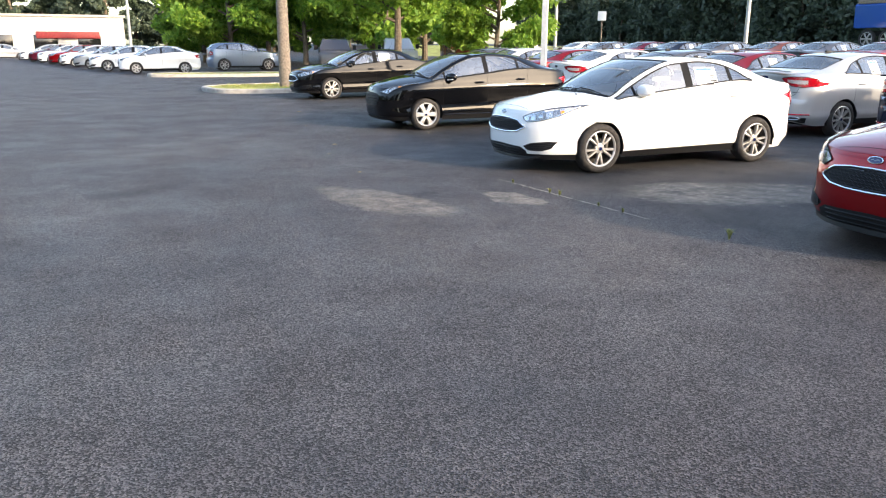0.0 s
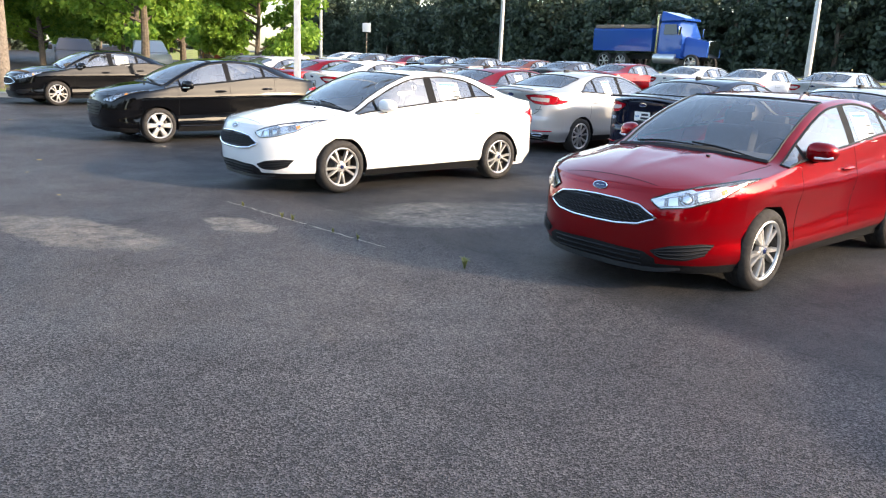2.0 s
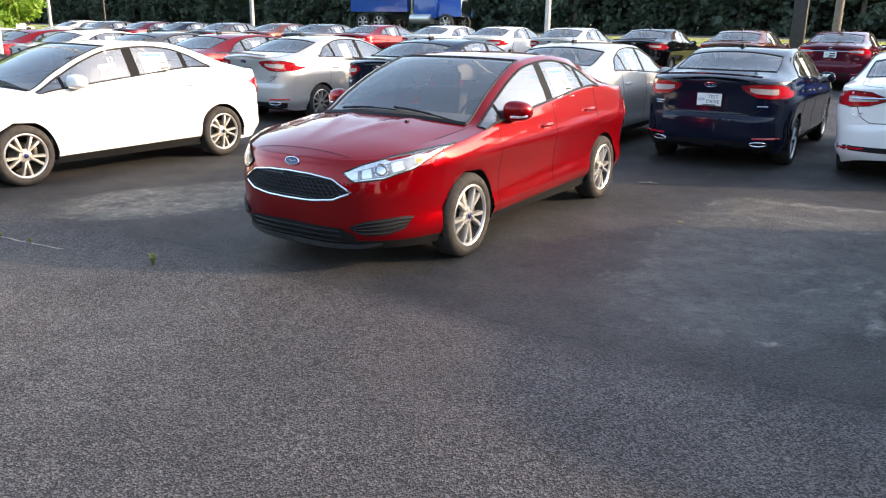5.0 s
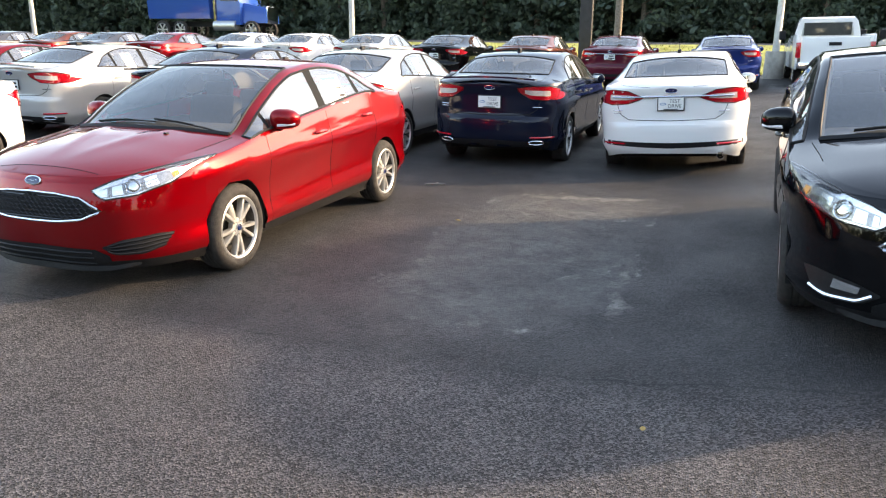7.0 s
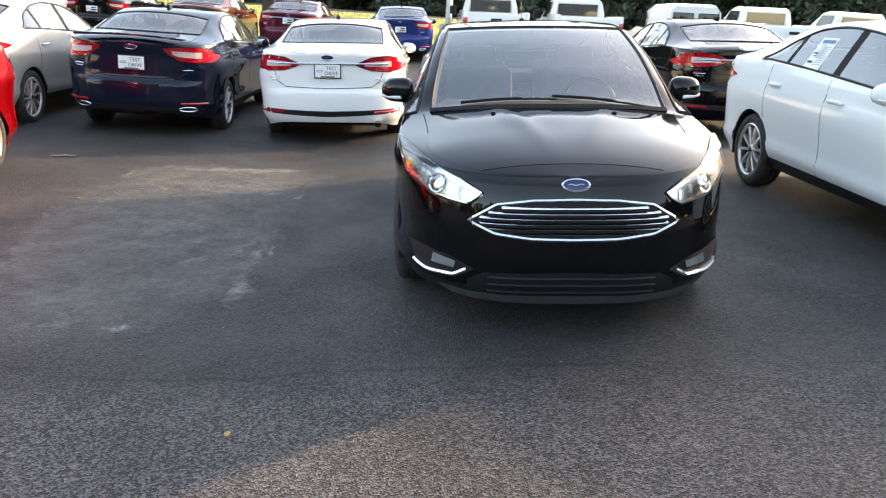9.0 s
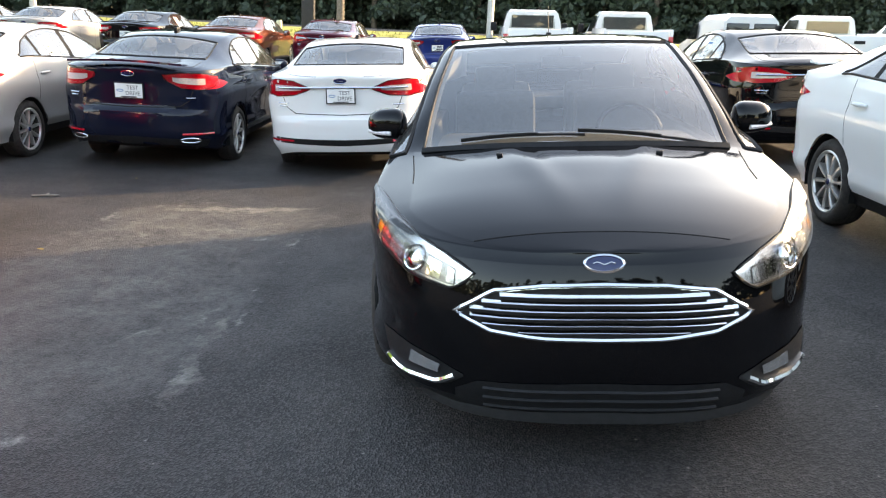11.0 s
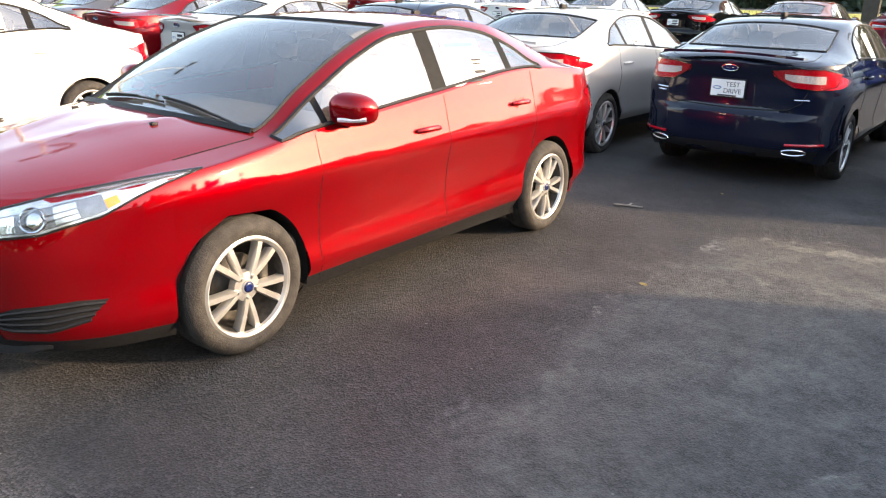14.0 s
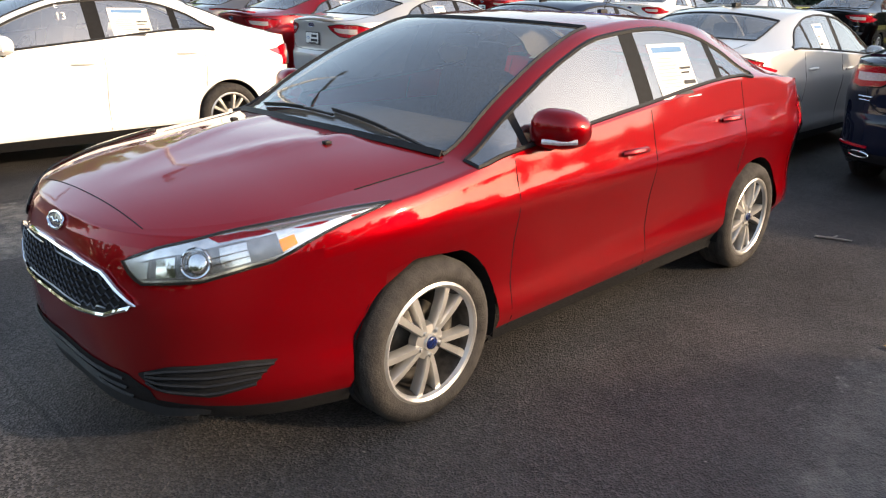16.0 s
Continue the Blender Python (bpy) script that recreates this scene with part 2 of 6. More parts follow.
# ---------------------------------------------------------------- cars
# A car stands with its front axle at x = 0, its nose towards -x and its middle at y = 0.
FOCUS = dict(
    xf=-0.99, xr=3.60, wb=2.648, hw=0.905, fa=1.12, ra=0.62, wheel=0.322, arch=0.362, track=0.79,
    belt=[(-0.99, 0.80), (-0.7, 0.82), (-0.3, 0.872), (0, 0.905), (0.22, 0.935), (1.35, 1.055), (2.4, 1.145), (2.9, 1.13), (3.4, 1.09), (3.6, 1.05)],
    rail=[(-0.99, 0.805), (-0.5, 0.87), (0, 0.93), (0.22, 0.965), (0.5, 1.13), (0.9, 1.32), (1.22, 1.415), (1.7, 1.45), (2.1, 1.425), (2.5, 1.325), (2.9, 1.19), (3.2, 1.13), (3.6, 1.06)],
    raily=[(-0.99, 0.66), (0.0, 0.72), (0.22, 0.745), (0.6, 0.71), (1.2, 0.64), (1.7, 0.62), (2.3, 0.635), (2.9, 0.67), (3.6, 0.66)],
    wtop=[(-0.99, 0.803), (0.22, 0.955), (0.5, 1.10), (0.9, 1.285), (1.22, 1.378), (1.7, 1.412), (2.0, 1.385), (2.3, 1.295), (2.54, 1.172), (2.75, 1.155), (3.6, 1.052)],
    top=[(-0.99, 0.81), (-0.8, 0.875), (-0.4, 0.955), (0, 1.0), (0.22, 1.005), (0.6, 1.20), (0.95, 1.355), (1.22, 1.435), (1.7, 1.475), (2.1, 1.465), (2.38, 1.42), (2.95, 1.17), (3.4, 1.125), (3.6, 1.07)],
    cowl=0.22, header=1.22, back0=2.38, back1=2.95, glass=(0.24, 2.54), posts=((0.50, 0.54), (1.37, 1.50), (2.13, 2.20)),
    doors=(0.44, 1.45, 2.40), front=[(0.16, 0.16), (0.22, 0.06), (0.34, 0.015), (0.5, 0.0), (0.62, 0.0), (0.74, 0.02), (0.84, 0.07)],
    back=[(0.22, 0.10), (0.35, 0.02), (0.55, 0.0), (0.75, 0.03), (0.95, 0.03), (1.05, 0.06)],
    side=[(0.17, 0.09), (0.24, 0.045), (0.31, 0.008), (0.36, 0.013), (0.46, 0.030), (0.60, 0.024), (0.71, 0.006), (0.78, -0.004), (0.82, 0.006), (0.87, 0.022), (0.93, 0.036), (1.0, 0.056), (1.15, 0.095)])
FUSION = dict(
    xf=-0.97, xr=3.93, wb=2.85, hw=0.925, fa=1.1, ra=0.7, wheel=0.335, arch=0.375, track=0.79,
    belt=[(-0.97, 0.78), (-0.6, 0.81), (-0.2, 0.875), (0.15, 0.91), (0.35, 0.935), (1.4, 1.02), (2.5, 1.09), (3.1, 1.115), (3.6, 1.105), (3.93, 1.09)],
    rail=[(-0.97, 0.785), (-0.4, 0.87), (0.1, 0.93), (0.35, 0.965), (0.7, 1.14), (1.1, 1.32), (1.45, 1.415), (1.9, 1.45), (2.3, 1.425), (2.8, 1.31), (3.2, 1.20), (3.5, 1.15), (3.93, 1.10)],
    raily=[(-0.97, 0.66), (0.1, 0.73), (0.35, 0.76), (0.8, 0.71), (1.4, 0.635), (1.9, 0.615), (2.5, 0.63), (3.2, 0.68), (3.93, 0.68)],
    wtop=[(-0.97, 0.783), (0.35, 0.955), (0.7, 1.11), (1.1, 1.285), (1.45, 1.378), (1.9, 1.41), (2.2, 1.39), (2.55, 1.29), (2.86, 1.135), (3.05, 1.13), (3.93, 1.095)],
    top=[(-0.97, 0.79), (-0.75, 0.86), (-0.3, 0.945), (0.1, 0.99), (0.35, 1.0), (0.8, 1.22), (1.15, 1.365), (1.45, 1.44), (1.9, 1.478), (2.35, 1.465), (2.65, 1.415), (3.3, 1.19), (3.75, 1.165), (3.93, 1.12)],
    cowl=0.35, header=1.45, back0=2.65, back1=3.3, glass=(0.37, 2.86), posts=((0.62, 0.65), (1.58, 1.68), (2.38, 2.44)),
    doors=(0.55, 1.63, 2.62), lift=0.045, tail_up=0.04, front=[(0.16, 0.14), (0.22, 0.06), (0.34, 0.015), (0.5, 0.0), (0.62, 0.0), (0.74, 0.03), (0.82, 0.07)],
    back=[(0.22, 0.14), (0.30, 0.04), (0.45, 0.0), (0.62, 0.0), (0.70, 0.05), (0.95, 0.05), (1.06, 0.02)],
    side=[(0.17, 0.09), (0.24, 0.045), (0.33, 0.008), (0.40, 0.022), (0.55, 0.012), (0.72, -0.006), (0.80, -0.004), (0.86, 0.018), (0.92, 0.024), (1.0, 0.045), (1.15, 0.08)])
FIESTA = dict(
    xf=-0.86, xr=3.42, wb=2.489, hw=0.86, fa=1.0, ra=0.6, wheel=0.305, arch=0.345, track=0.735,
    belt=[(-0.86, 0.80), (-0.5, 0.84), (-0.1, 0.90), (0.12, 0.93), (1.3, 1.06), (2.2, 1.145), (2.8, 1.14), (3.2, 1.10), (3.42, 1.06)],
    rail=[(-0.86, 0.805), (-0.4, 0.875), (0.1, 0.965), (0.4, 1.13), (0.8, 1.33), (1.1, 1.415), (1.5, 1.445), (1.9, 1.42), (2.3, 1.33), (2.75, 1.19), (3.1, 1.13), (3.42, 1.07)],
    raily=[(-0.86, 0.62), (0.1, 0.70), (0.5, 0.66), (1.1, 0.57), (1.6, 0.555), (2.2, 0.58), (2.8, 0.63), (3.42, 0.63)],
    wtop=[(-0.86, 0.803), (0.12, 0.955), (0.4, 1.10), (0.8, 1.29), (1.1, 1.378), (1.5, 1.41), (1.85, 1.385), (2.15, 1.30), (2.45, 1.175), (2.65, 1.16), (3.42, 1.063)],
    top=[(-0.86, 0.82), (-0.65, 0.90), (-0.3, 0.97), (0.12, 1.02), (0.5, 1.22), (0.85, 1.37), (1.1, 1.435), (1.5, 1.47), (1.95, 1.455), (2.2, 1.41), (2.8, 1.19), (3.2, 1.14), (3.42, 1.08)],
    cowl=0.12, header=1.1, back0=2.2, back1=2.8, glass=(0.14, 2.45), posts=((0.38, 0.42), (1.28, 1.38), (2.02, 2.08)),
    doors=(0.36, 1.33, 2.25), front=FOCUS["front"], back=FOCUS["back"], side=FOCUS["side"])
SUV = dict(
    xf=-0.86, xr=3.55, wb=2.64, hw=0.91, fa=0.95, ra=0.5, wheel=0.35, arch=0.40, track=0.78,
    belt=[(-0.86, 0.98), (-0.4, 1.03), (0.1, 1.09), (0.3, 1.10), (1.5, 1.17), (2.6, 1.26), (3.2, 1.27), (3.55, 1.22)],
    rail=[(-0.86, 0.99), (-0.3, 1.07), (0.3, 1.14), (0.7, 1.36), (1.1, 1.55), (1.4, 1.61), (1.9, 1.64), (2.6, 1.62), (3.1, 1.55), (3.35, 1.40), (3.55, 1.24)],
    raily=[(-0.86, 0.66), (0.3, 0.75), (0.8, 0.70), (1.4, 0.62), (2.0, 0.60), (2.8, 0.60), (3.55, 0.66)],
    wtop=[(-0.86, 0.985), (0.3, 1.12), (0.7, 1.32), (1.1, 1.51), (1.4, 1.57), (1.9, 1.59), (2.5, 1.55), (2.85, 1.45), (3.1, 1.33), (3.55, 1.23)],
    top=[(-0.86, 1.0), (-0.5, 1.08), (0.0, 1.14), (0.3, 1.17), (0.8, 1.43), (1.2, 1.58), (1.5, 1.64), (2.0, 1.67), (2.7, 1.65), (3.1, 1.59), (3.45, 1.32), (3.55, 1.26)],
    cowl=0.30, header=1.4, back0=3.1, back1=3.45, glass=(0.32, 3.05), posts=((0.58, 0.62), (1.50, 1.60), (2.35, 2.45)),
    doors=(0.5, 1.55, 2.5), front=[(0.2, 0.12), (0.35, 0.03), (0.55, 0.0), (0.8, 0.0), (1.0, 0.05)],
    back=[(0.3, 0.05), (0.5, 0.0), (0.7, 0.0), (0.8, 0.06), (1.25, 0.06)], side=[(0.2, 0.07), (0.35, 0.02), (0.6, 0.0), (0.8, 0.0), (1.0, 0.02), (1.3, 0.07)])


def outline(s):
    """Half of the car's plan line, nose middle to tail middle, with a station at every post and edge."""
    pts = []
    xc, fa = s["xf"] + s["fa"], s["fa"]
    for i in range(15):
        a = math.pi / 2 * i / 15
        pts.append((xc - fa * math.cos(a) ** 0.74, s["hw"] * math.sin(a) ** 0.84))
    keys = sorted({xc, s["xr"] - s["ra"], s["cowl"], s["header"], s["back0"], s["back1"], *s["glass"], *s["doors"], *[v for p in s["posts"] for v in p]})
    keys = [k for k in keys if xc <= k <= s["xr"] - s["ra"]]
    for a, b in zip(keys, keys[1:]):
        n = max(1, round((b - a) / 0.045))
        pts += [(a + (b - a) * j / n, s["hw"]) for j in range(n)]
    xr, ra = s["xr"] - s["ra"], s["ra"]
    for i in range(14):
        a = math.pi / 2 * i / 13
        pts.append((xr + ra * math.sin(a) ** 0.75, s["hw"] * max(0.0, math.cos(a)) ** 0.75))
    return pts


def car_surfaces(s):
    """The grid of the half body: lower rows from the sill to the belt, then upper rows over the roof to the middle."""
    belt, rail, raily, wtop, top = (curve_of(s[k]) for k in ("belt", "rail", "raily", "wtop", "top"))
    fr, bk, sd = curve_of(s["front"]), curve_of(s["back"]), curve_of(s["side"])
    pts = outline(s)
    n = len(pts)
    low, up = [], []
    L = 18
    for i, (x, y) in enumerate(pts):
        a, b = pts[max(0, i - 1)], pts[min(n - 1, i + 1)]
        t = Vector((b[0] - a[0], b[1] - a[1]))
        nrm = Vector((-t.y, t.x)).normalized() if i not in (0, n - 1) else Vector((-1 if i == 0 else 1, 0))
        if i == 0 or i == n - 1:
            nrm = Vector((-1, 0)) if i == 0 else Vector((1, 0))
        wf, wr = max(0, -nrm.x) ** 2, max(0, nrm.x) ** 2
        ws = max(0.0, 1 - wf - wr)
        zb = belt(x)
        zl = 0.19 * ws + 0.19 * wf + (0.24 + s.get("tail_up", 0.0)) * wr
        column = []
        for j in range(L + 1):
            z = zl + (zb - zl) * j / L
            ins = fr(z) * wf + bk(z) * wr + sd(z - 0.055 * max(0.0, min(1.0, (x - 0.2) / 2.4))) * ws
            if nrm.x < 0:
                ins -= 0.045 * (2 * abs(nrm.x * nrm.y)) * max(0.0, min(1.0, (0.80 - z) / 0.22))
            column.append(Vector((x - nrm.x * ins, y - nrm.y * ins, z)))
        low.append(column)
        bx, by = column[-1].x, column[-1].y
        zr = max(rail(x), zb + 0.004)
        yr = min(raily(x), by * 0.88)
        zw = min(max(wtop(x), zb + 0.003), zr - 0.001)
        zt = max(top(x), zr + 0.003)
        f = (zw - zb) / (zr - zb)
        yw = by + (yr - by) * (f * 0.94)
        z1 = zb + min(0.02, (zw - zb) * 0.3)
        row = [Vector((bx, by - (by - yw) * 0.08, z1))]
        for g in (0.33, 0.67):
            row.append(Vector((bx, row[0].y + (yw - row[0].y) * g + 0.012 * (zw - zb) * 4 * g * (1 - g), z1 + (zw - z1) * g)))
        row.append(Vector((bx, yw, zw)))
        row.append(Vector((bx, yr, zr)))
        inws = max(0.0, 1 - abs(x - (s["cowl"] + s["header"]) / 2) / 1.1)
        inbl = max(0.0, 1 - abs(x - (s["back0"] + s["back1"]) / 2) / 0.9)
        for g in (0.06, 0.16, 0.30, 0.42, 0.52, 0.57, 0.62, 0.67, 0.72, 0.77, 0.82, 0.88, 0.94, 1.0):
            w = 1 - (1 - g) ** 2.3
            dx = (-0.13 * min(1, inws * 2) + 0.10 * min(1, inbl * 2)) * (1 - (1 - g) ** 2)
            yy = yr * (1 - g)
            zz = zr + (zt - zr) * w
            if x < s["cowl"]:
                off = yy - max(0.10, 0.30 + 0.24 * (x - s["cowl"]))
                ridge = math.exp(-(off / (0.075 if off > 0 else 0.035)) ** 2)
                zz += 0.010 * ridge * max(0.0, min(1.0, (x - s["xf"] - 0.2) / 0.5))
            row.append(Vector((bx + dx, yy, zz)))
        up.append(row)
    return pts, low, up


def car_body(s, car, name_prefix=""):
    """Builds the painted shell, doors, bonnet and panes of a car under the empty car. Returns a tree for laying things on it."""
    pts, low, up = car_surfaces(s)
    az = s["wheel"] - s.get("lift", 0.0)
    n, L = len(pts), len(low[0]) - 1
    groups = {}
    allv, allf = [], []

    def put(key, quad):
        groups.setdefault(key, []).append(quad)

    def side_key(i, j, sign):
        x = (pts[i][0] + pts[i + 1][0]) / 2
        z = (low[i][j].z + low[i][j + 1].z) / 2
        nose = i < 15
        d = s["doors"]
        if not nose and d[0] < x < d[2] and j >= 2:
            return ("front_door" if x < d[1] else "rear_door", sign)
        if nose and j < 2 and z < 0.30:
            return ("lower_valance", 0)
        if x < -0.30 and z < 0.76 and nose:
            return ("front_bumper", 0)
        if z < 0.66 and i > n - 14:
            return ("rear_bumper", 0)
        if j < 2 and not nose and i < n - 14:
            return ("sill_trim", sign)
        return ("body", 0)

    for sign in (1, -1):
        def V(p):
            return (p.x, p.y * sign, p.z)
        for i in range(n - 1):
            for j in range(L):
                quad = [low[i][j], low[i + 1][j], low[i + 1][j + 1], low[i][j + 1]]
                side = abs(low[i][j].y) > s["hw"] * 0.6
                skip = False
                moved = []
                for ax in (0.0, s["wb"]):
                    if side and all(math.hypot(p.x - ax, p.z - az) < s["arch"] for p in quad):
                        skip = True
                if skip:
                    continue
                for p in quad:
                    q = p
                    for ax in (0.0, s["wb"]):
                        d = Vector((p.x - ax, 0, p.z - az))
                        if side and d.length < s["arch"]:
                            d = d.normalized() * s["arch"]
                            q = Vector((ax + d.x, p.y, az + d.z))
                    moved.append(V(q))
                put(side_key(i, j, sign), moved)
            rows_a = [low[i][L]] + up[i]
            rows_b = [low[i + 1][L]] + up[i + 1]
            x0, x1 = pts[i][0], pts[i + 1][0]
            xm = (x0 + x1) / 2
            for k in range(len(rows_a) - 1):
                quad = [V(p) for p in (rows_a[k], rows_b[k], rows_b[k + 1], rows_a[k + 1])]
                key = ("body", 0)
                if 1 <= k <= 3 and s["glass"][0] < xm < s["glass"][1]:
                    key = ("body", 0)
                    post = [p for p in s["posts"] if p[0] < xm < p[1]]
                    if post:
                        key = ("pillar_trim", sign * (1 + s["posts"].index(post[0])))
                    elif xm < s["posts"][0][0]:
                        key = ("quarter_window", sign)
                    elif xm < s["posts"][1][0]:
                        key = ("front_side_window", sign)
                    elif xm < s["posts"][2][0]:
                        key = ("rear_side_window", sign)
                    else:
                        key = ("small_side_window", sign)
                elif k >= 6 and s["cowl"] < xm < s["header"]:
                    key = ("windscreen", 0)
                elif k >= 6 and s["back0"] < xm < s["back1"]:
                    key = ("rear_window", 0)
                elif k >= 5 and -0.87 < xm < s["cowl"]:
                    key = ("bonnet", 0)
                elif k >= 5 and xm > s["back1"]:
                    key = ("boot_lid", 0)
                put(key, quad)
    made = {}
    for (name, sign), quads in sorted(groups.items()):
        idx, verts, faces = {}, [], []
        for q in quads:
            f = []
            for p in q:
                key = (round(p[0], 4), round(p[1], 4), round(p[2], 4))
                if key not in idx:
                    idx[key] = len(verts)
                    verts.append(p)
                if idx[key] not in f:
                    f.append(idx[key])
            if len(f) > 2:
                mid = [sum(verts[v][c] for v in f) / len(f) for c in range(3)]
                a, b, c = (Vector(verts[v]) for v in f[:3])
                out = Vector((mid[0] - s["wb"] / 2, mid[1] * 2.5, (mid[2] - 0.6) * 2.5))
                if (b - a).cross(c - a).dot(out) < 0:
                    f.reverse()
                faces.append(f)
        m = {"windscreen": GLASS, "rear_window": GLASS, "sill_trim": BLACK, "pillar_trim": PILLAR, "lower_valance": BLACK}.get(name, SIDEGLASS if "side_window" in name or name == "quarter_window" else PAINT)
        ob = mesh_ob(name, verts, faces, m, car, angle=50)
        if m in (GLASS, SIDEGLASS):
            ob.visible_shadow = False
        made[(name, sign)] = ob
        base = len(allv)
        allv += verts
        allf += [[v + base for v in f] for f in faces]
    # pale lining inside the roof and pillars
    verts, faces = [], []
    for sign in (1, -1):
        for i in range(n - 1):
            xm = (pts[i][0] + pts[i + 1][0]) / 2
            if not s["cowl"] < xm < s["back1"]:
                continue
            ra, rb = [low[i][L]] + up[i], [low[i + 1][L]] + up[i + 1]
            for k in range(1, len(ra) - 1):
                if 1 <= k <= 3 and s["glass"][0] < xm < s["glass"][1] or k >= 6 and (xm < s["header"] or xm > s["back0"]):
                    continue
                f = len(verts)
                verts += [(p.x, p.y * sign * 0.965, p.z - 0.02) for p in (ra[k], rb[k], rb[k + 1], ra[k + 1])]
                faces.append((f, f + 1, f + 2, f + 3))
    mesh_ob("headliner", verts, faces, LINER, car, smooth=False)
    from_all = BVHTree.FromPolygons([Vector(v) for v in allv], allf)
    # dark tub under the body and wheel housings
    bm = bmesh.new()
    add_box(bm, s["wb"] / 2, 0, 0.26, s["xr"] - s["xf"] - 0.5, s["hw"] * 1.35, 0.10)
    for ax in (0.0, s["wb"]):
        for sign in (1, -1):
            ring = []
            for a in range(13):
                t = math.pi * (a / 12) * 1.16 - 0.25
                ring.append([bm.verts.new((ax + math.cos(t) * (s["arch"] + 0.005), sign * yy, az + math.sin(t) * (s["arch"] + 0.005))) for yy in (s["hw"] - 0.035, s["hw"] - 0.36)])
            for p, q in zip(ring, ring[1:]):
                bm.faces.new((p[0], p[1], q[1], q[0]))
            bm.faces.new([r[1] for r in ring])
    part("underbody", bm, GAP, car, "dark underbody and wheel housings", smooth=False)
    # gaps between the panels
    for xd in s["doors"]:
        for sign in (1, -1):
            bm = bmesh.new()
            line = []
            for k in range(15):
                z = 0.26 + (curve_of(s["belt"])(xd) - 0.27) * k / 14
                if math.hypot(xd - s["wb"], z - az) < s["arch"] + 0.02:
                    continue
                hit = from_all.ray_cast(Vector((xd, sign * 2, z)), Vector((0, -sign, 0)))
                if hit[0]:
                    line.append(hit[0] + Vector((0, -sign * 0.0015, 0)))
            if len(line) > 1:
                add_tube(bm, line, 0.0038, 4)
            part("door_gap", bm, GAP, car)
    for sign in (1, -1):
        bm = bmesh.new()
        line = []
        for i in range(n):
            if -0.32 < pts[i][0] < s["cowl"]:
                p = up[i][4]
                line.append(Vector((p.x, p.y * sign, p.z)))
        add_tube(bm, line, 0.0030, 4)
        part("bonnet_gap", bm, GAP, car)
        bm = bmesh.new()
        line = [Vector((p.x, p.y * sign, p.z)) for p in [up[i][5] for i in range(n) if pts[i][0] > s["back1"] and i < n - 2]]
        if len(line) > 1:
            add_tube(bm, line, 0.0030, 4)
        part("boot_side_gap", bm, GAP, car)
    bm = bmesh.new()
    i0 = min(range(n), key=lambda i: abs(pts[i][0] + 0.87))
    add_tube(bm, [Vector((p.x, p.y, p.z)) for p in up[i0][4:]] + [Vector((p.x, -p.y, p.z)) for p in up[i0][4:][::-1]][1:], 0.0022, 4)
    part("bonnet_front_gap", bm, GAP, car)
    # black rubber round the glass
    for sign in (1, -1):
        bm = bmesh.new()
        ids = [i for i in range(n) if s["glass"][0] - 0.001 <= pts[i][0] <= s["glass"][1] + 0.001]
        loop = [up[i][0] for i in ids] + [up[i][3] for i in ids[::-1]]
        add_tube(bm, [Vector((p.x, p.y * sign, p.z)) for p in loop], 0.011, 5, close=True)
        part("window_seal", bm, BLACK, car)
    for nm, a, b in (("windscreen_trim", "cowl", "header"), ("rear_window_trim", "back0", "back1")):
        bm = bmesh.new()
        for st in (a, b):
            i0 = min(range(n), key=lambda i: abs(pts[i][0] - s[st]))
            line = [Vector((p.x, p.y, p.z)) for p in up[i0][5:]] + [Vector((p.x, -p.y, p.z)) for p in up[i0][5:][::-1]][1:]
            add_tube(bm, line, 0.012 if st != "cowl" else 0.022, 5)
        for sign in (1, -1):
            add_tube(bm, [Vector((p[5].x, p[5].y * sign, p[5].z)) for p in [up[i] for i in range(n) if s[a] - 0.01 <= pts[i][0] <= s[b] + 0.01]], 0.010, 5)
        part(nm, bm, BLACK, car)
    return from_all, pts, low, up


def resample(line, n):
    """n points evenly along a polyline of 2D points."""
    d = [0.0]
    for a, b in zip(line, line[1:]):
        d.append(d[-1] + math.hypot(b[0] - a[0], b[1] - a[1]))
    return [(float(np.interp(d[-1] * i / (n - 1), d, [p[0] for p in line])), float(np.interp(d[-1] * i / (n - 1), d, [p[1] for p in line]))) for i in range(n)]


def lay(tree, a, b, view, off):
    """The point of the shell seen at (a, b) from the front, back, left, right or top, lifted by off."""
    origin, way = {"front": (Vector((-4, a, b)), Vector((1, 0, 0))), "back": (Vector((8, a, b)), Vector((-1, 0, 0))),
                   "left": (Vector((a, -3, b)), Vector((0, 1, 0))), "right": (Vector((a, 3, b)), Vector((0, -1, 0))),
                   "top": (Vector((a, b, 3)), Vector((0, 0, -1)))}[view]
    h = tree.ray_cast(origin, way)
    if h[0] is None:
        h = tree.find_nearest(origin + way * 3.4)
    nrm = h[1] if h[1].dot(way) < 0 else -h[1]
    return h[0] + nrm * off


def add_patch(bm, tree, top, bottom, view, off, n=16, rows=5, skirt=0.012):
    """A sheet laid on the shell between two lines, its rim turned down to the shell."""
    A, B = resample(top, n), resample(bottom, n)
    grid = [[bm.verts.new(lay(tree, p[0] + (q[0] - p[0]) * r / rows, p[1] + (q[1] - p[1]) * r / rows, view, off)) for p, q in zip(A, B)] for r in range(rows + 1)]
    for r in range(rows):
        for c in range(n - 1):
            bm.faces.new((grid[r][c], grid[r][c + 1], grid[r + 1][c + 1], grid[r + 1][c]))
    return grid


def laid_line(tree, line, view, off, n=24):
    return [lay(tree, p[0], p[1], view, off) for p in resample(line, n)]


def mirror_y(line):
    return [(-p[0], p[1]) for p in line]


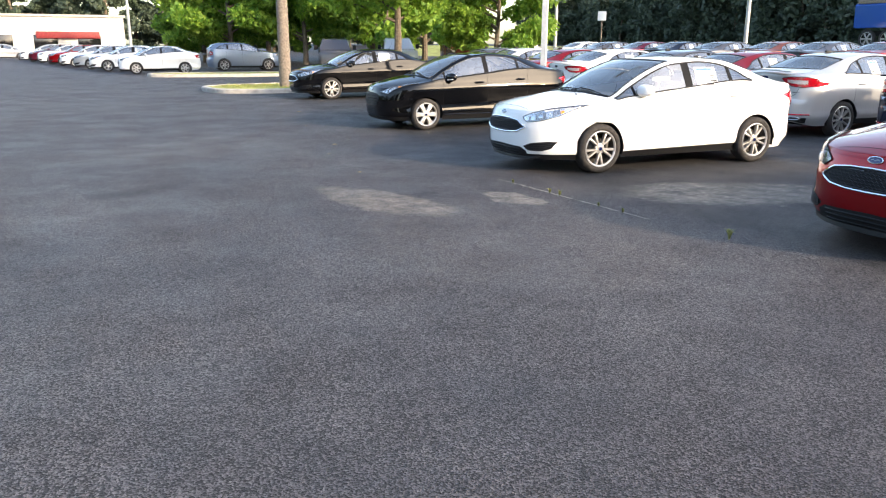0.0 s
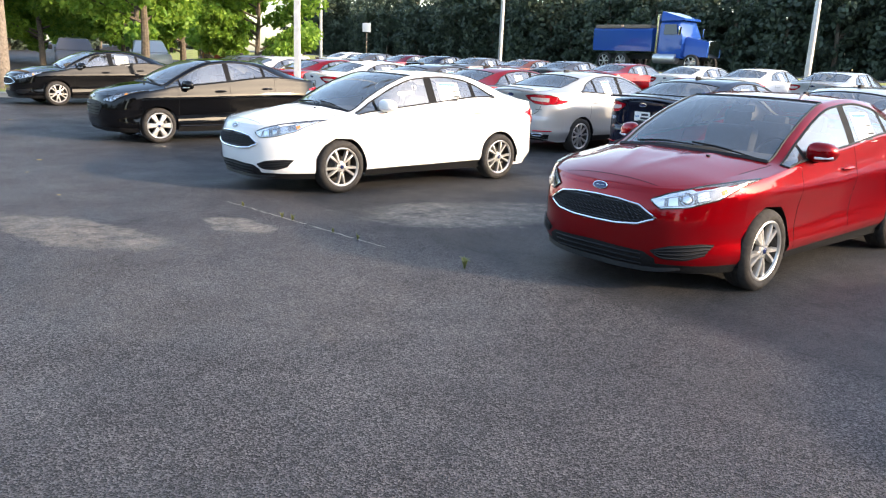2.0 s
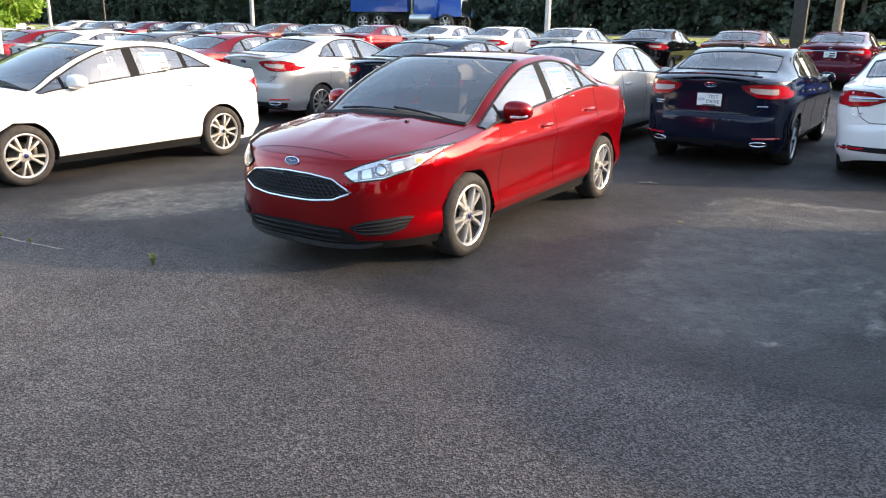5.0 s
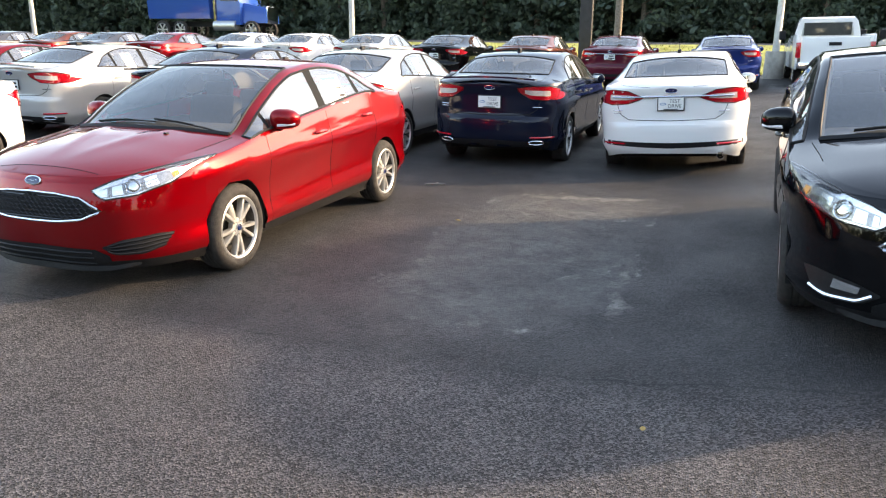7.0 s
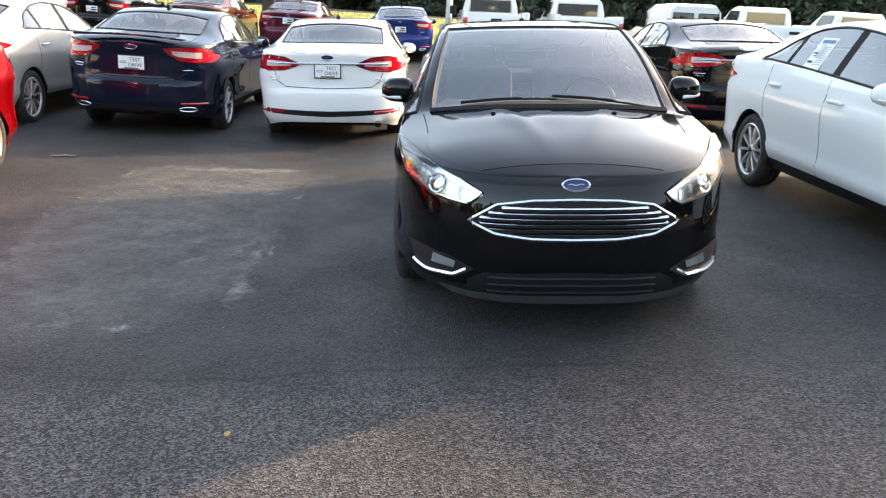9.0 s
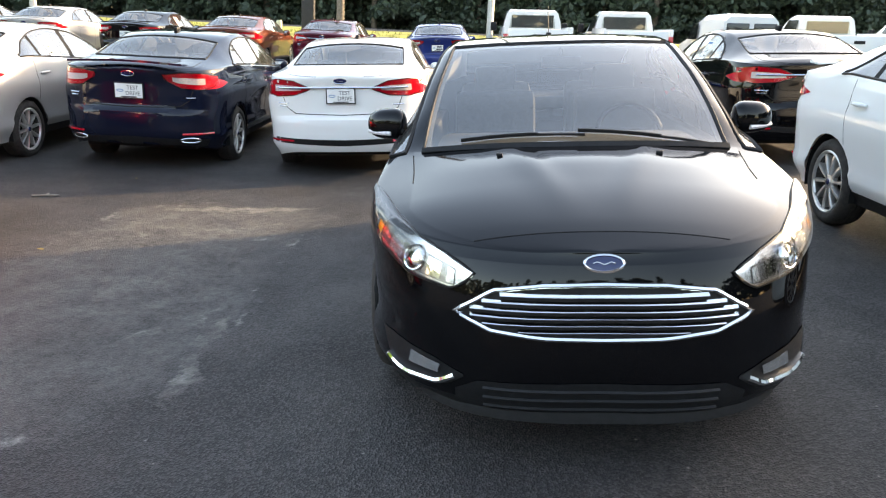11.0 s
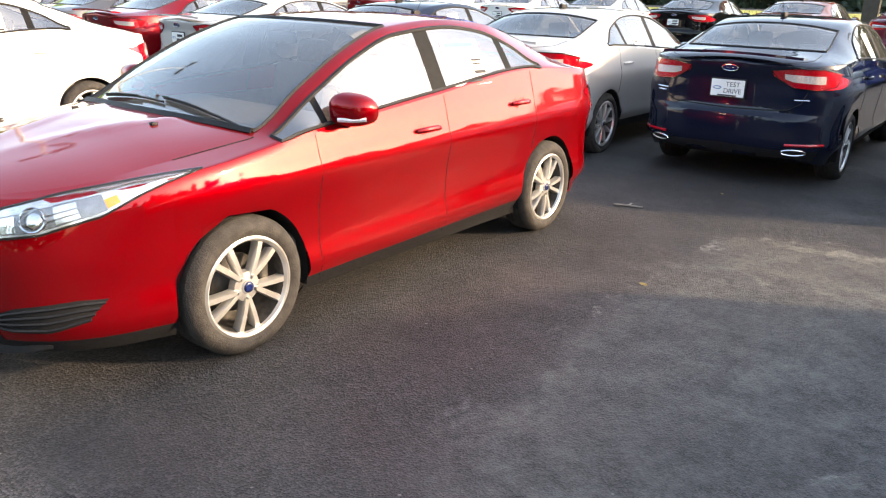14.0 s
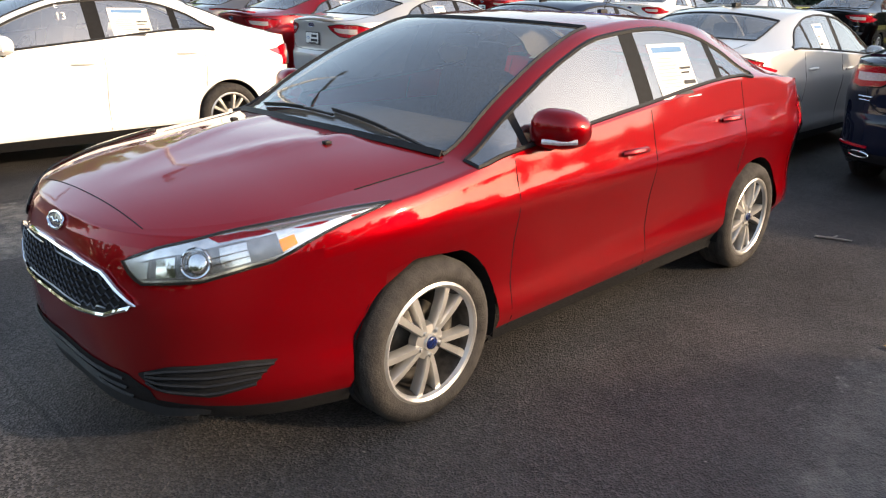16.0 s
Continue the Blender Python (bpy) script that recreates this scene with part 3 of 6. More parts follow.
def wheel_meshes(s, style):
    """Meshes of a rim, tyre, disc and cap, turned about y with the outside at -y."""
    R = s["wheel"]
    rr = R * 0.725
    w = 0.205
    bm = bmesh.new()
    side = [(rr - 0.004, -w / 2 + 0.012), (rr + 0.012, -w / 2 - 0.004), (rr + 0.035, -w / 2 - 0.010), (R - 0.035, -w / 2 - 0.006), (R - 0.012, -w / 2 + 0.012), (R - 0.002, -w / 2 + 0.035)]
    tread = []
    for k in range(4):
        y0 = -w / 2 + 0.035 + k * (w - 0.07) / 4
        y1 = y0 + (w - 0.07) / 4
        tread += [(R, y0 + 0.004), (R, y1 - 0.006), (R - 0.008, y1 - 0.004), (R - 0.008, y1)]
    other = [(r, -y) for r, y in side[::-1]]
    add_lathe(bm, side + tread + other, 48)
    me_t = bpy.data.meshes.new("tyre")
    bmesh.ops.recalc_face_normals(bm, faces=bm.faces)
    bm.to_mesh(me_t)
    bm.free()
    me_t.materials.append(RUBBER)
    me_t.shade_smooth()
    me_t.set_sharp_from_angle(angle=radians(40))
    bm = bmesh.new()
    add_lathe(bm, [(rr + 0.004, -w / 2 + 0.004), (rr - 0.006, -w / 2 - 0.002), (rr - 0.016, -w / 2 + 0.004), (rr - 0.022, -w / 2 + 0.02)], 48)
    add_lathe(bm, [(0.001, -w / 2 + 0.012), (0.03, -w / 2 + 0.012), (0.034, -w / 2 + 0.02), (0.068, -w / 2 + 0.026), (0.074, -w / 2 + 0.06)], 30)
    pairs = {"pairs": [(k * 72 + 90 + d, d) for k in range(5) for d in (-13, 13)], "fan": [(k * 36, 0) for k in range(10)], "turbine": [(k * 24, 0) for k in range(15)], "five": [(k * 60, 0) for k in range(6)]}[style]
    wi = {"pairs": (0.0135, 0.0185), "fan": (0.012, 0.018), "turbine": (0.009, 0.013), "five": (0.034, 0.052)}[style]
    spokes = []
    whole = bm
    fixed = list(bm.verts)
    for ang, d in (pairs if style != "pairs" else [(13, 13), (-13, -13)]):
        if style == "pairs":
            bm = bmesh.new()
        t = radians(ang)
        t0 = radians(ang - d * 0.55)
        inner, outer = 0.055, rr - 0.010
        u = Vector((math.cos(t), 0, math.sin(t)))
        u0 = Vector((math.cos(t0), 0, math.sin(t0)))
        v = Vector((-math.sin(t), 0, math.cos(t)))
        rings = []
        for f in (0.0, 0.3, 0.65, 1.0):
            c = (u0 * inner) * (1 - f) + (u * outer) * f
            y = -w / 2 + 0.016 - 0.006 * math.sin(f * math.pi) + 0.004 * f
            hw_ = wi[0] + (wi[1] - wi[0]) * f * f
            rings.append([bm.verts.new(c + v * a + Vector((0, y + b, 0))) for a, b in ((-hw_, 0.045), (-hw_, 0.010), (-hw_ * 0.7, 0), (hw_ * 0.7, 0), (hw_, 0.010), (hw_, 0.045))])
        for a, b in zip(rings, rings[1:]):
            for j in range(5):
                bm.faces.new((a[j], a[j + 1], b[j + 1], b[j]))
        if style != "pairs":
            for ring in (rings[0], rings[-1]):
                near = min((v for v in fixed), key=lambda v: (v.co - ring[0].co).length)
                bm.faces.new((ring[0], ring[1], near))
        if style == "pairs":
            bmesh.ops.recalc_face_normals(bm, faces=bm.faces)
            me_s = bpy.data.meshes.new("spoke")
            bm.to_mesh(me_s)
            bm.free()
            me_s.materials.append(ALLOY)
            me_s.shade_smooth()
            me_s.set_sharp_from_angle(angle=radians(35))
            spokes.append(me_s)
    bm = whole
    for k in range(5 if style == "pairs" else 0):
        t = radians(k * 72 + 18 + 36)
        bmesh.ops.create_cone(bm, cap_ends=True, segments=6, radius1=0.011, radius2=0.009, depth=0.03,
                              matrix=Matrix.Translation((math.cos(t) * 0.052, -w / 2 + 0.022, math.sin(t) * 0.052)) @ pose(0, 0, 0, 90, 0, 0))
    bmesh.ops.recalc_face_normals(bm, faces=bm.faces)
    me_r = bpy.data.meshes.new("rim")
    bm.to_mesh(me_r)
    bm.free()
    me_r.materials.append(ALLOY)
    me_r.shade_smooth()
    me_r.set_sharp_from_angle(angle=radians(35))
    bm = bmesh.new()
    add_lathe(bm, [(0.001, -0.01), (0.06, -0.015), (0.07, 0.0), (0.135, 0.002), (0.137, 0.02)], 32)
    # barrel of the rim, shade between the spokes put into its dark metal
    add_lathe(bm, [(rr - 0.020, -w / 2 + 0.02), (rr - 0.03, -w / 2 + 0.05), (rr - 0.035, w / 2 - 0.02), (0.05, w / 2 - 0.02)], 32)
    add_box(bm, 0.13, -0.01, 0.02, 0.05, 0.07, 0.12, bevel=0.012)
    me_d = bpy.data.meshes.new("brake_disc")
    bm.to_mesh(me_d)
    bm.free()
    me_d.materials.append(DARKMETAL)
    me_d.shade_smooth()
    bm = bmesh.new()
    add_lathe(bm, [(0.026, -w / 2 + 0.013), (0.024, -w / 2 + 0.007), (0.012, -w / 2 + 0.005), (0.001, -w / 2 + 0.005)], 20)
    bmesh.ops.recalc_face_normals(bm, faces=bm.faces)
    me_c = bpy.data.meshes.new("hub_cap")
    bm.to_mesh(me_c)
    bm.free()
    me_c.materials.append(BLUEOVAL)
    me_c.shade_smooth()
    return me_r, me_t, me_d, me_c, spokes


def car_wheels(s, car, style):
    me = wheel_meshes(s, style)
    for ax in (0.0, s["wb"]):
        for sign in (-1, 1):
            rim = new("wheel", me[0])
            rim.parent = car
            rim.matrix_basis = pose(ax, sign * s["track"], s["wheel"], 0, 23 * ax, 0 if sign < 0 else 180)
            for nm, m in zip(("tyre", "brake_disc", "hub_cap"), me[1:4]):
                o = new(nm, m)
                o.parent = rim
            for k in range(5):
                for m in me[4]:
                    o = new("spoke", m)
                    o.parent = rim
                    o.matrix_basis = pose(0, 0, 0, 0, 72 * k + 90, 0)
            tagged(rim, "silver alloy wheel with a dark rubber tyre")


def car_cabin(s, car):
    """Seats, dash, steering wheel and lining."""
    bm = bmesh.new()
    add_box(bm, s["cowl"] + 0.42, 0, 0.86, 0.55, 1.34, 0.22, bevel=0.06)
    add_box(bm, s["cowl"] + 1.1, 0, 0.45, 1.5, 0.24, 0.40, bevel=0.04)
    add_box(bm, s["wb"] / 2 + 0.1, 0, 0.35, 2.3, 1.4, 0.06)
    add_box(bm, s["back0"] + 0.35, 0, 0.98, 0.55, 1.2, 0.10, bevel=0.03)
    for sg in (-1, 1):
        add_box(bm, s["wb"] / 2 + 0.1, sg * (s["hw"] - 0.13), 0.66, 2.2, 0.07, 0.55, bevel=0.02)
    part("cabin", bm, TRIMGREY, car, "dark grey plastic dashboard and cabin trim")
    for x0 in (s["cowl"] + 1.05, s["cowl"] + 1.85):
        for sg in (-1, 1):
            bm = bmesh.new()
            add_box(bm, x0 - 0.12, sg * 0.37, 0.55, 0.52, 0.50, 0.16, bevel=0.06)
            add_box(bm, 0, 0, 0.30, 0.16, 0.50, 0.60, pose(x0 + 0.15, sg * 0.37, 0.56, 0, 14, 0), bevel=0.06)
            add_box(bm, 0, 0, 0, 0.11, 0.26, 0.18, pose(x0 + 0.35, sg * 0.37, 1.20 if x0 < 1.6 else 1.13, 0, 12, 0), bevel=0.045)
            add_tube(bm, [(x0 + 0.31, sg * 0.37 - 0.06, 1.04), (x0 + 0.34, sg * 0.37 - 0.06, 1.16)], 0.007)
            add_tube(bm, [(x0 + 0.31, sg * 0.37 + 0.06, 1.04), (x0 + 0.34, sg * 0.37 + 0.06, 1.16)], 0.007)
            part("seat", bm, CLOTH, car, "dark grey cloth seat with a headrest")
    bm = bmesh.new()
    m = pose(s["cowl"] + 0.72, -0.37, 0.93, 0, -65, 0)
    add_tube(bm, [m @ Vector((math.cos(a * math.pi / 12) * 0.18, math.sin(a * math.pi / 12) * 0.18, 0)) for a in range(24)], 0.015, 6, close=True)
    add_tube(bm, [m @ Vector((-0.17, 0, 0)), m @ Vector((0, 0, -0.03)), m @ Vector((0.0, 0.17, 0))], 0.02)
    add_tube(bm, [m @ Vector((0, -0.17, 0)), m @ Vector((0, 0, -0.03)), m @ Vector((0, 0, -0.2))], 0.025)
    part("steering_wheel", bm, BLACK, car)
    bm = bmesh.new()
    add_box(bm, s["header"] - 0.20, 0, 1.335, 0.03, 0.22, 0.065, bevel=0.014)
    add_tube(bm, [(s["header"] - 0.20, 0, 1.35), (s["header"] - 0.12, 0, 1.40)], 0.012)
    part("rear_view_mirror", bm, BLACK, car)


def car_mirrors(s, car, x, z, style="paint"):
    for sg in (-1, 1):
        bm = bmesh.new()
        r = bmesh.ops.create_uvsphere(bm, u_segments=20, v_segments=12, radius=1.0)
        for v in r["verts"]:
            c = v.co.copy()
            v.co = Vector((math.copysign(abs(c.x) ** 0.75, c.x) * (0.085 if c.x < 0 else 0.05), math.copysign(abs(c.y) ** 0.7, c.y) * 0.108, math.copysign(abs(c.z) ** 0.75, c.z) * (0.085 if c.z > 0 else 0.072)))
            v.co.x += 0.035 * c.y * sg
            v.co.z *= 1 - 0.16 * c.y * sg
        bmesh.ops.transform(bm, matrix=Matrix.Translation((x, sg * (s["hw"] + 0.022), z)), verts=bm.verts)
        ob = part("door_mirror", bm, PAINT, car, angle=60)
        bm = bmesh.new()
        add_tube(bm, [(x + 0.02, sg * (s["hw"] - 0.12), z - 0.085), (x + 0.02, sg * (s["hw"] - 0.06), z - 0.070), (x + 0.01, sg * (s["hw"] - 0.01), z - 0.050)], 0.028, 8)
        part("mirror_arm", bm, BLACK, ob)
        bm = bmesh.new()
        add_box(bm, x + 0.047, sg * (s["hw"] + 0.026), z + 0.002, 0.006, 0.165, 0.105, bevel=0.002)
        part("mirror_glass", bm, MIRROR, ob)
        bm = bmesh.new()
        add_tube(bm, [(x - 0.088, sg * (s["hw"] - 0.004), z - 0.036), (x - 0.062, sg * (s["hw"] + 0.062), z - 0.034), (x - 0.02, sg * (s["hw"] + 0.116), z - 0.028)], 0.0115, 6)
        part("indicator", bm, WHITELAMP, ob)


def car_handles(s, car, tree, spots):
    for x, z in spots:
        for view, sg in (("left", -1), ("right", 1)):
            bm = bmesh.new()
            line = [lay(tree, x - 0.10 + 0.2 * k / 6, z, view, 0.010 + 0.030 * math.sin(math.pi * k / 6) ** 0.6) for k in range(7)]
            add_tube(bm, line, 0.014, 8, taper=[0.010, 0.015, 0.016, 0.016, 0.016, 0.015, 0.010])
            h = part("door_handle", bm, PAINT, car)
            bm = bmesh.new()
            add_patch(bm, tree, [(x - 0.055, z + 0.032), (x, z + 0.045), (x + 0.055, z + 0.032)], [(x - 0.055, z - 0.025), (x, z - 0.036), (x + 0.055, z - 0.025)], view, 0.002, 8, 3)
            part("handle_recess", bm, PAINT, h)


def wipers(s, car, tree):
    for y0, y1 in ((-0.62, -0.02), (-0.05, 0.52)):
        bm = bmesh.new()
        line = [lay(tree, s["cowl"] - 0.03 + 0.03 * (k / 8), y0 + (y1 - y0) * k / 8, "top", 0.010) for k in range(9)]
        add_tube(bm, line, 0.007, 5)
        add_tube(bm, [p + Vector((-0.008, 0, 0.008)) for p in line[3:]], 0.005, 5)
        part("wiper", bm, BLACK, car)
    for y in (-0.34, 0.34):
        bm = bmesh.new()
        p = lay(tree, -0.06, y, "top", 0.004)
        add_box(bm, p.x, p.y, p.z, 0.03, 0.026, 0.016, bevel=0.005)
        part("washer_nozzle", bm, BLACK, car)


def emblem(car, tree, view, y, z, w=0.075, h=0.03):
    bm = bmesh.new()
    ring = [lay(tree, y + math.cos(a * math.pi / 10) * w, z + math.sin(a * math.pi / 10) * h, view, 0.006) for a in range(20)]
    add_tube(bm, ring, 0.005, 5, close=True)
    e = part("emblem", bm, CHROME, car, "oval emblem with a chrome rim")
    bm = bmesh.new()
    add_patch(bm, tree, [(y + math.cos(math.pi * (1 - k / 8)) * w, z + math.sin(math.pi * k / 8) * h) for k in range(9)],
              [(y + math.cos(math.pi * (1 - k / 8)) * w, z - math.sin(math.pi * k / 8) * h) for k in range(9)], view, 0.006, 9, 3)
    part("emblem_field", bm, BLUEOVAL, e)
    bm = bmesh.new()
    add_tube(bm, [lay(tree, y + (k / 6 - 0.5) * w * 1.1, z + 0.004 * math.sin(k * 1.6), view, 0.008) for k in range(7)], 0.0022, 4)
    part("emblem_mark", bm, CHROME, e)


def sticker(car, tree, x, z, view, w=0.24, h=0.22):
    """A price sheet behind the rear side window: plain bars for its small print."""
    def at(a, b, off):
        return lay(tree, x + a * w, z + b * h, view, off)

    def quad(bm, a0, b0, a1, b1, off):
        vs = [bm.verts.new(at(a, b, off)) for a, b in ((a0, b0), (a1, b0), (a1, b1), (a0, b1))]
        bm.faces.new(vs)
    bm = bmesh.new()
    quad(bm, -0.5, -0.5, 0.5, 0.5, 0.002)
    ob = part("price_sheet", bm, PAPER, car, "white printed price sheet in the side window", smooth=False)
    bm = bmesh.new()
    quad(bm, -0.42, 0.34, 0.36, 0.44, 0.003)
    part("printed_heading", bm, BLUEINK, ob, smooth=False)
    bm = bmesh.new()
    for k in range(9):
        quad(bm, -0.42, 0.22 - k * 0.065, 0.02 + 0.05 * (k % 3), 0.245 - k * 0.065, 0.003)
    part("small_print", bm, GREYINK, ob, smooth=False)
    bm = bmesh.new()
    for a0, b0, a1, b1 in ((0.14, 0.02, 0.42, 0.06), (0.14, -0.06, 0.36, -0.03), (0.14, -0.26, 0.44, -0.19), (-0.1, -0.44, 0.28, -0.38)):
        quad(bm, a0, b0, a1, b1, 0.003)
    part("bold_print", bm, INK, ob, smooth=False)


def lamp(car, tree, top, bottom, view, kind, name="headlamp"):
    """A lamp: housing, bowls or a light bar, and a clear lens with a dark rim."""
    bm = bmesh.new()
    add_patch(bm, tree, top, bottom, view, 0.003, 14, 4)
    ob = part(name, bm, REFLECTOR if kind == "head" else REDLAMP, car, "clear headlamp with chrome bowls and an amber marker" if kind == "head" else "red tail lamp with a pale inner lens")
    T, B = resample(top, 21), resample(bottom, 21)
    if kind == "head":
        bm = bmesh.new()
        add_patch(bm, tree, [((T[i][0] * 0.72 + B[i][0] * 0.28), (T[i][1] * 0.72 + B[i][1] * 0.28)) for i in range(3, 16)],
                  [((T[i][0] * 0.1 + B[i][0] * 0.9), (T[i][1] * 0.1 + B[i][1] * 0.9)) for i in range(3, 16)], view, 0.005, 10, 3)
        part("dark_bezel", bm, BEZEL, ob)
        def span_of(i0, i1, hi, lo):
            return ([(T[i][0] * hi + B[i][0] * (1 - hi), T[i][1] * hi + B[i][1] * (1 - hi)) for i in range(i0, i1)],
                    [(T[i][0] * lo + B[i][0] * (1 - lo), T[i][1] * lo + B[i][1] * (1 - lo)) for i in range(i0, i1)])
        for i0, i1, m_ in ((3, 5, REFLECTOR), (5, 8, CHROME), (11, 14, REFLECTOR)):
            bm = bmesh.new()
            add_patch(bm, tree, *span_of(i0, i1, 0.66, 0.16), view, 0.0075, 5, 3)
            part("reflector_panel", bm, m_, ob)
        bm = bmesh.new()
        for k in (0.30, 0.46):
            add_tube(bm, [lay(tree, *q, view, 0.010) for q in span_of(8, 14, k, 0.1)[0]], 0.0025, 4)
        part("reflector_rib", bm, CHROME, ob)
        for i, r in ((9, 0.046),):
            at = (T[i][0] * 0.45 + B[i][0] * 0.55, T[i][1] * 0.45 + B[i][1] * 0.55)
            c = lay(tree, *at, view, 0.006)
            turn = Vector((0, 0, 1)).rotation_difference((lay(tree, *at, view, 0.05) - c).normalized()).to_matrix().to_4x4()
            m = Matrix.Translation(c) @ turn
            bm = bmesh.new()
            bmesh.ops.create_uvsphere(bm, u_segments=14, v_segments=8, radius=r * 0.8, matrix=m @ Matrix.Diagonal((1, 1, 0.18, 1)))
            add_tube(bm, [m @ Vector((math.cos(a * math.pi / 8) * r, math.sin(a * math.pi / 8) * r, 0.003)) for a in range(16)], 0.004, 5, close=True)
            part("lamp_bowl", bm, CHROME, ob)
        bm = bmesh.new()
        add_patch(bm, tree, [((T[i][0] * 0.5 + B[i][0] * 0.5), (T[i][1] * 0.5 + B[i][1] * 0.5)) for i in (15, 16)],
                  [((T[i][0] * 0.14 + B[i][0] * 0.86), (T[i][1] * 0.14 + B[i][1] * 0.86)) for i in (15, 16)], view, 0.008, 4, 2)
        part("side_marker", bm, AMBER, ob)
    else:
        bm = bmesh.new()
        a, b = 4, 17
        add_patch(bm, tree, [((T[i][0] * 0.68 + B[i][0] * 0.32), (T[i][1] * 0.68 + B[i][1] * 0.32)) for i in range(a, b)],
                  [((T[i][0] * 0.30 + B[i][0] * 0.70), (T[i][1] * 0.30 + B[i][1] * 0.70)) for i in range(a, b)], view, 0.006, 10, 2)
        part("inner_lens", bm, WHITELAMP, ob)
    bm = bmesh.new()
    add_patch(bm, tree, top, bottom, view, 0.014, 14, 4)
    ln = part("lens", bm, LENS, ob)
    ln.visible_shadow = False
    bm = bmesh.new()
    ring = laid_line(tree, top, view, 0.006, 18) + laid_line(tree, bottom[::-1], view, 0.006, 18)[1:-1]
    add_tube(bm, ring, 0.005, 5, close=True)
    part("lamp_rim", bm, BLACK if kind == "head" else GLOSSBLACK, ob)
    return ob


def focus(paint, metal, style="mesh", rim="pairs"):
    s = FOCUS
    car = empty("car")
    tree, pts, low, up = car_body(s, car)
    car_wheels(s, car, rim)
    car_cabin(s, car)
    car_mirrors(s, car, 0.64, 1.05)
    car_handles(s, car, tree, ((1.26, 0.885), (2.22, 0.95)))
    wipers(s, car, tree)
    # grille: a six-cornered mouth with a chrome rim
    gt = [(-0.49, 0.600), (-0.36, 0.680), (-0.2, 0.702), (0, 0.708), (0.2, 0.702), (0.36, 0.680), (0.49, 0.600)]
    gb = [(-0.49, 0.597), (-0.37, 0.545), (-0.2, 0.525), (0, 0.520), (0.2, 0.525), (0.37, 0.545), (0.49, 0.597)]
    bm = bmesh.new()
    add_patch(bm, tree, gt, gb, "front", 0.003, 26, 6)
    g = part("grille", bm, BLACK, car, "black honeycomb grille with a chrome rim" if style == "mesh" else "dark grille with bright chrome bars")
    bm = bmesh.new()
    ring = laid_line(tree, gt, "front", 0.010, 40) + laid_line(tree, gb[::-1], "front", 0.010, 40)[1:-1]
    add_tube(bm, ring, 0.0085, 6, close=True)
    part("grille_rim", bm, CHROME, g)
    GT, GB = curve_of(gt), curve_of(gb)
    if style == "mesh":
        bm = bmesh.new()
        for r in range(7):
            z = 0.535 + r * 0.0255
            ys = [y * 0.02 - 0.50 for y in range(51)]
            line = [(y, z + (0.007 if (k + r) % 2 else -0.007)) for k, y in enumerate(ys)]
            line = [p for p in line if GB(p[0]) + 0.012 < p[1] < GT(p[0]) - 0.012]
            if len(line) > 2:
                add_tube(bm, [lay(tree, a, b, "front", 0.007) for a, b in line], 0.004, 4)
        part("grille_mesh", bm, GLOSSBLACK, g)
    else:
        for r in range(6):
            z = 0.546 + r * 0.0240
            ys = [k * 0.02 - 0.48 for k in range(49)]
            line = [(y, z + 0.004 * math.cos(y * 3)) for y in ys if GB(y) + 0.014 < z < GT(y) - 0.014]
            bm = bmesh.new()
            prev = None
            for a, b in line:
                q = lay(tree, a, b, "front", 0.006)
                ring = [bm.verts.new(q + Vector(c)) for c in ((-0.008, 0, -0.0055), (-0.009, 0, -0.0030), (0.004, 0, 0.0058), (0.006, 0, 0.0036))]
                for k in range(4 if prev else 0):
                    bm.faces.new((prev[k], prev[(k + 1) % 4], ring[(k + 1) % 4], ring[k]))
                prev = ring
            part("grille_bar", bm, CHROME, g)
    emblem(car, tree, "front", 0, 0.772, 0.064, 0.025)
    # lower mouth and lip
    bm = bmesh.new()
    add_patch(bm, tree, [(-0.50, 0.30), (-0.42, 0.345), (0, 0.355), (0.42, 0.345), (0.50, 0.30)], [(-0.50, 0.25), (-0.4, 0.225), (0, 0.215), (0.4, 0.225), (0.50, 0.25)], "front", 0.003, 24, 4)
    lg = part("lower_grille", bm, BLACK, car)
    bm = bmesh.new()
    for z in (0.245, 0.285, 0.322):
        add_tube(bm, [lay(tree, y * 0.04 - 0.4, z, "front", 0.008) for y in range(21)], 0.007, 4)
    part("grille_slats", bm, BLACK, lg)
    bm = bmesh.new()
    lip = [(-0.64, 0.235), (-0.5, 0.215), (0, 0.21), (0.5, 0.215), (0.64, 0.235)]
    pts_lip = laid_line(tree, lip, "front", 0.002, 40)
    rings = []
    for k, q in enumerate(pts_lip):
        w = math.sin(math.pi * k / 39) ** 0.3
        rings.append([bm.verts.new(q + Vector(c)) for c in ((0.02, 0, 0.035 * w), (-0.004, 0, 0.030 * w), (-0.018 * w, 0, -0.012), (-0.020 * w, 0, -0.030 * w), (0.05, 0, -0.042 * w))])
    for r0, r1 in zip(rings, rings[1:]):
        for k in range(5):
            bm.faces.new((r0[k], r0[(k + 1) % 5], r1[(k + 1) % 5], r1[k]))
    part("front_lip", bm, BLACK, car)
    for sg in (-1, 1):
        f = (lambda line: line) if sg > 0 else mirror_y
        ft = [(0.47, 0.36), (0.58, 0.405), (0.74, 0.43), (0.79, 0.425)]
        fb = [(0.47, 0.35), (0.54, 0.302), (0.68, 0.302), (0.76, 0.34)]
        bm = bmesh.new()
        add_patch(bm, tree, f(ft), f(fb), "front", 0.003, 14, 4)
        fg = part("fog_grille", bm, BLACK, car, "black slatted fog lamp grille")
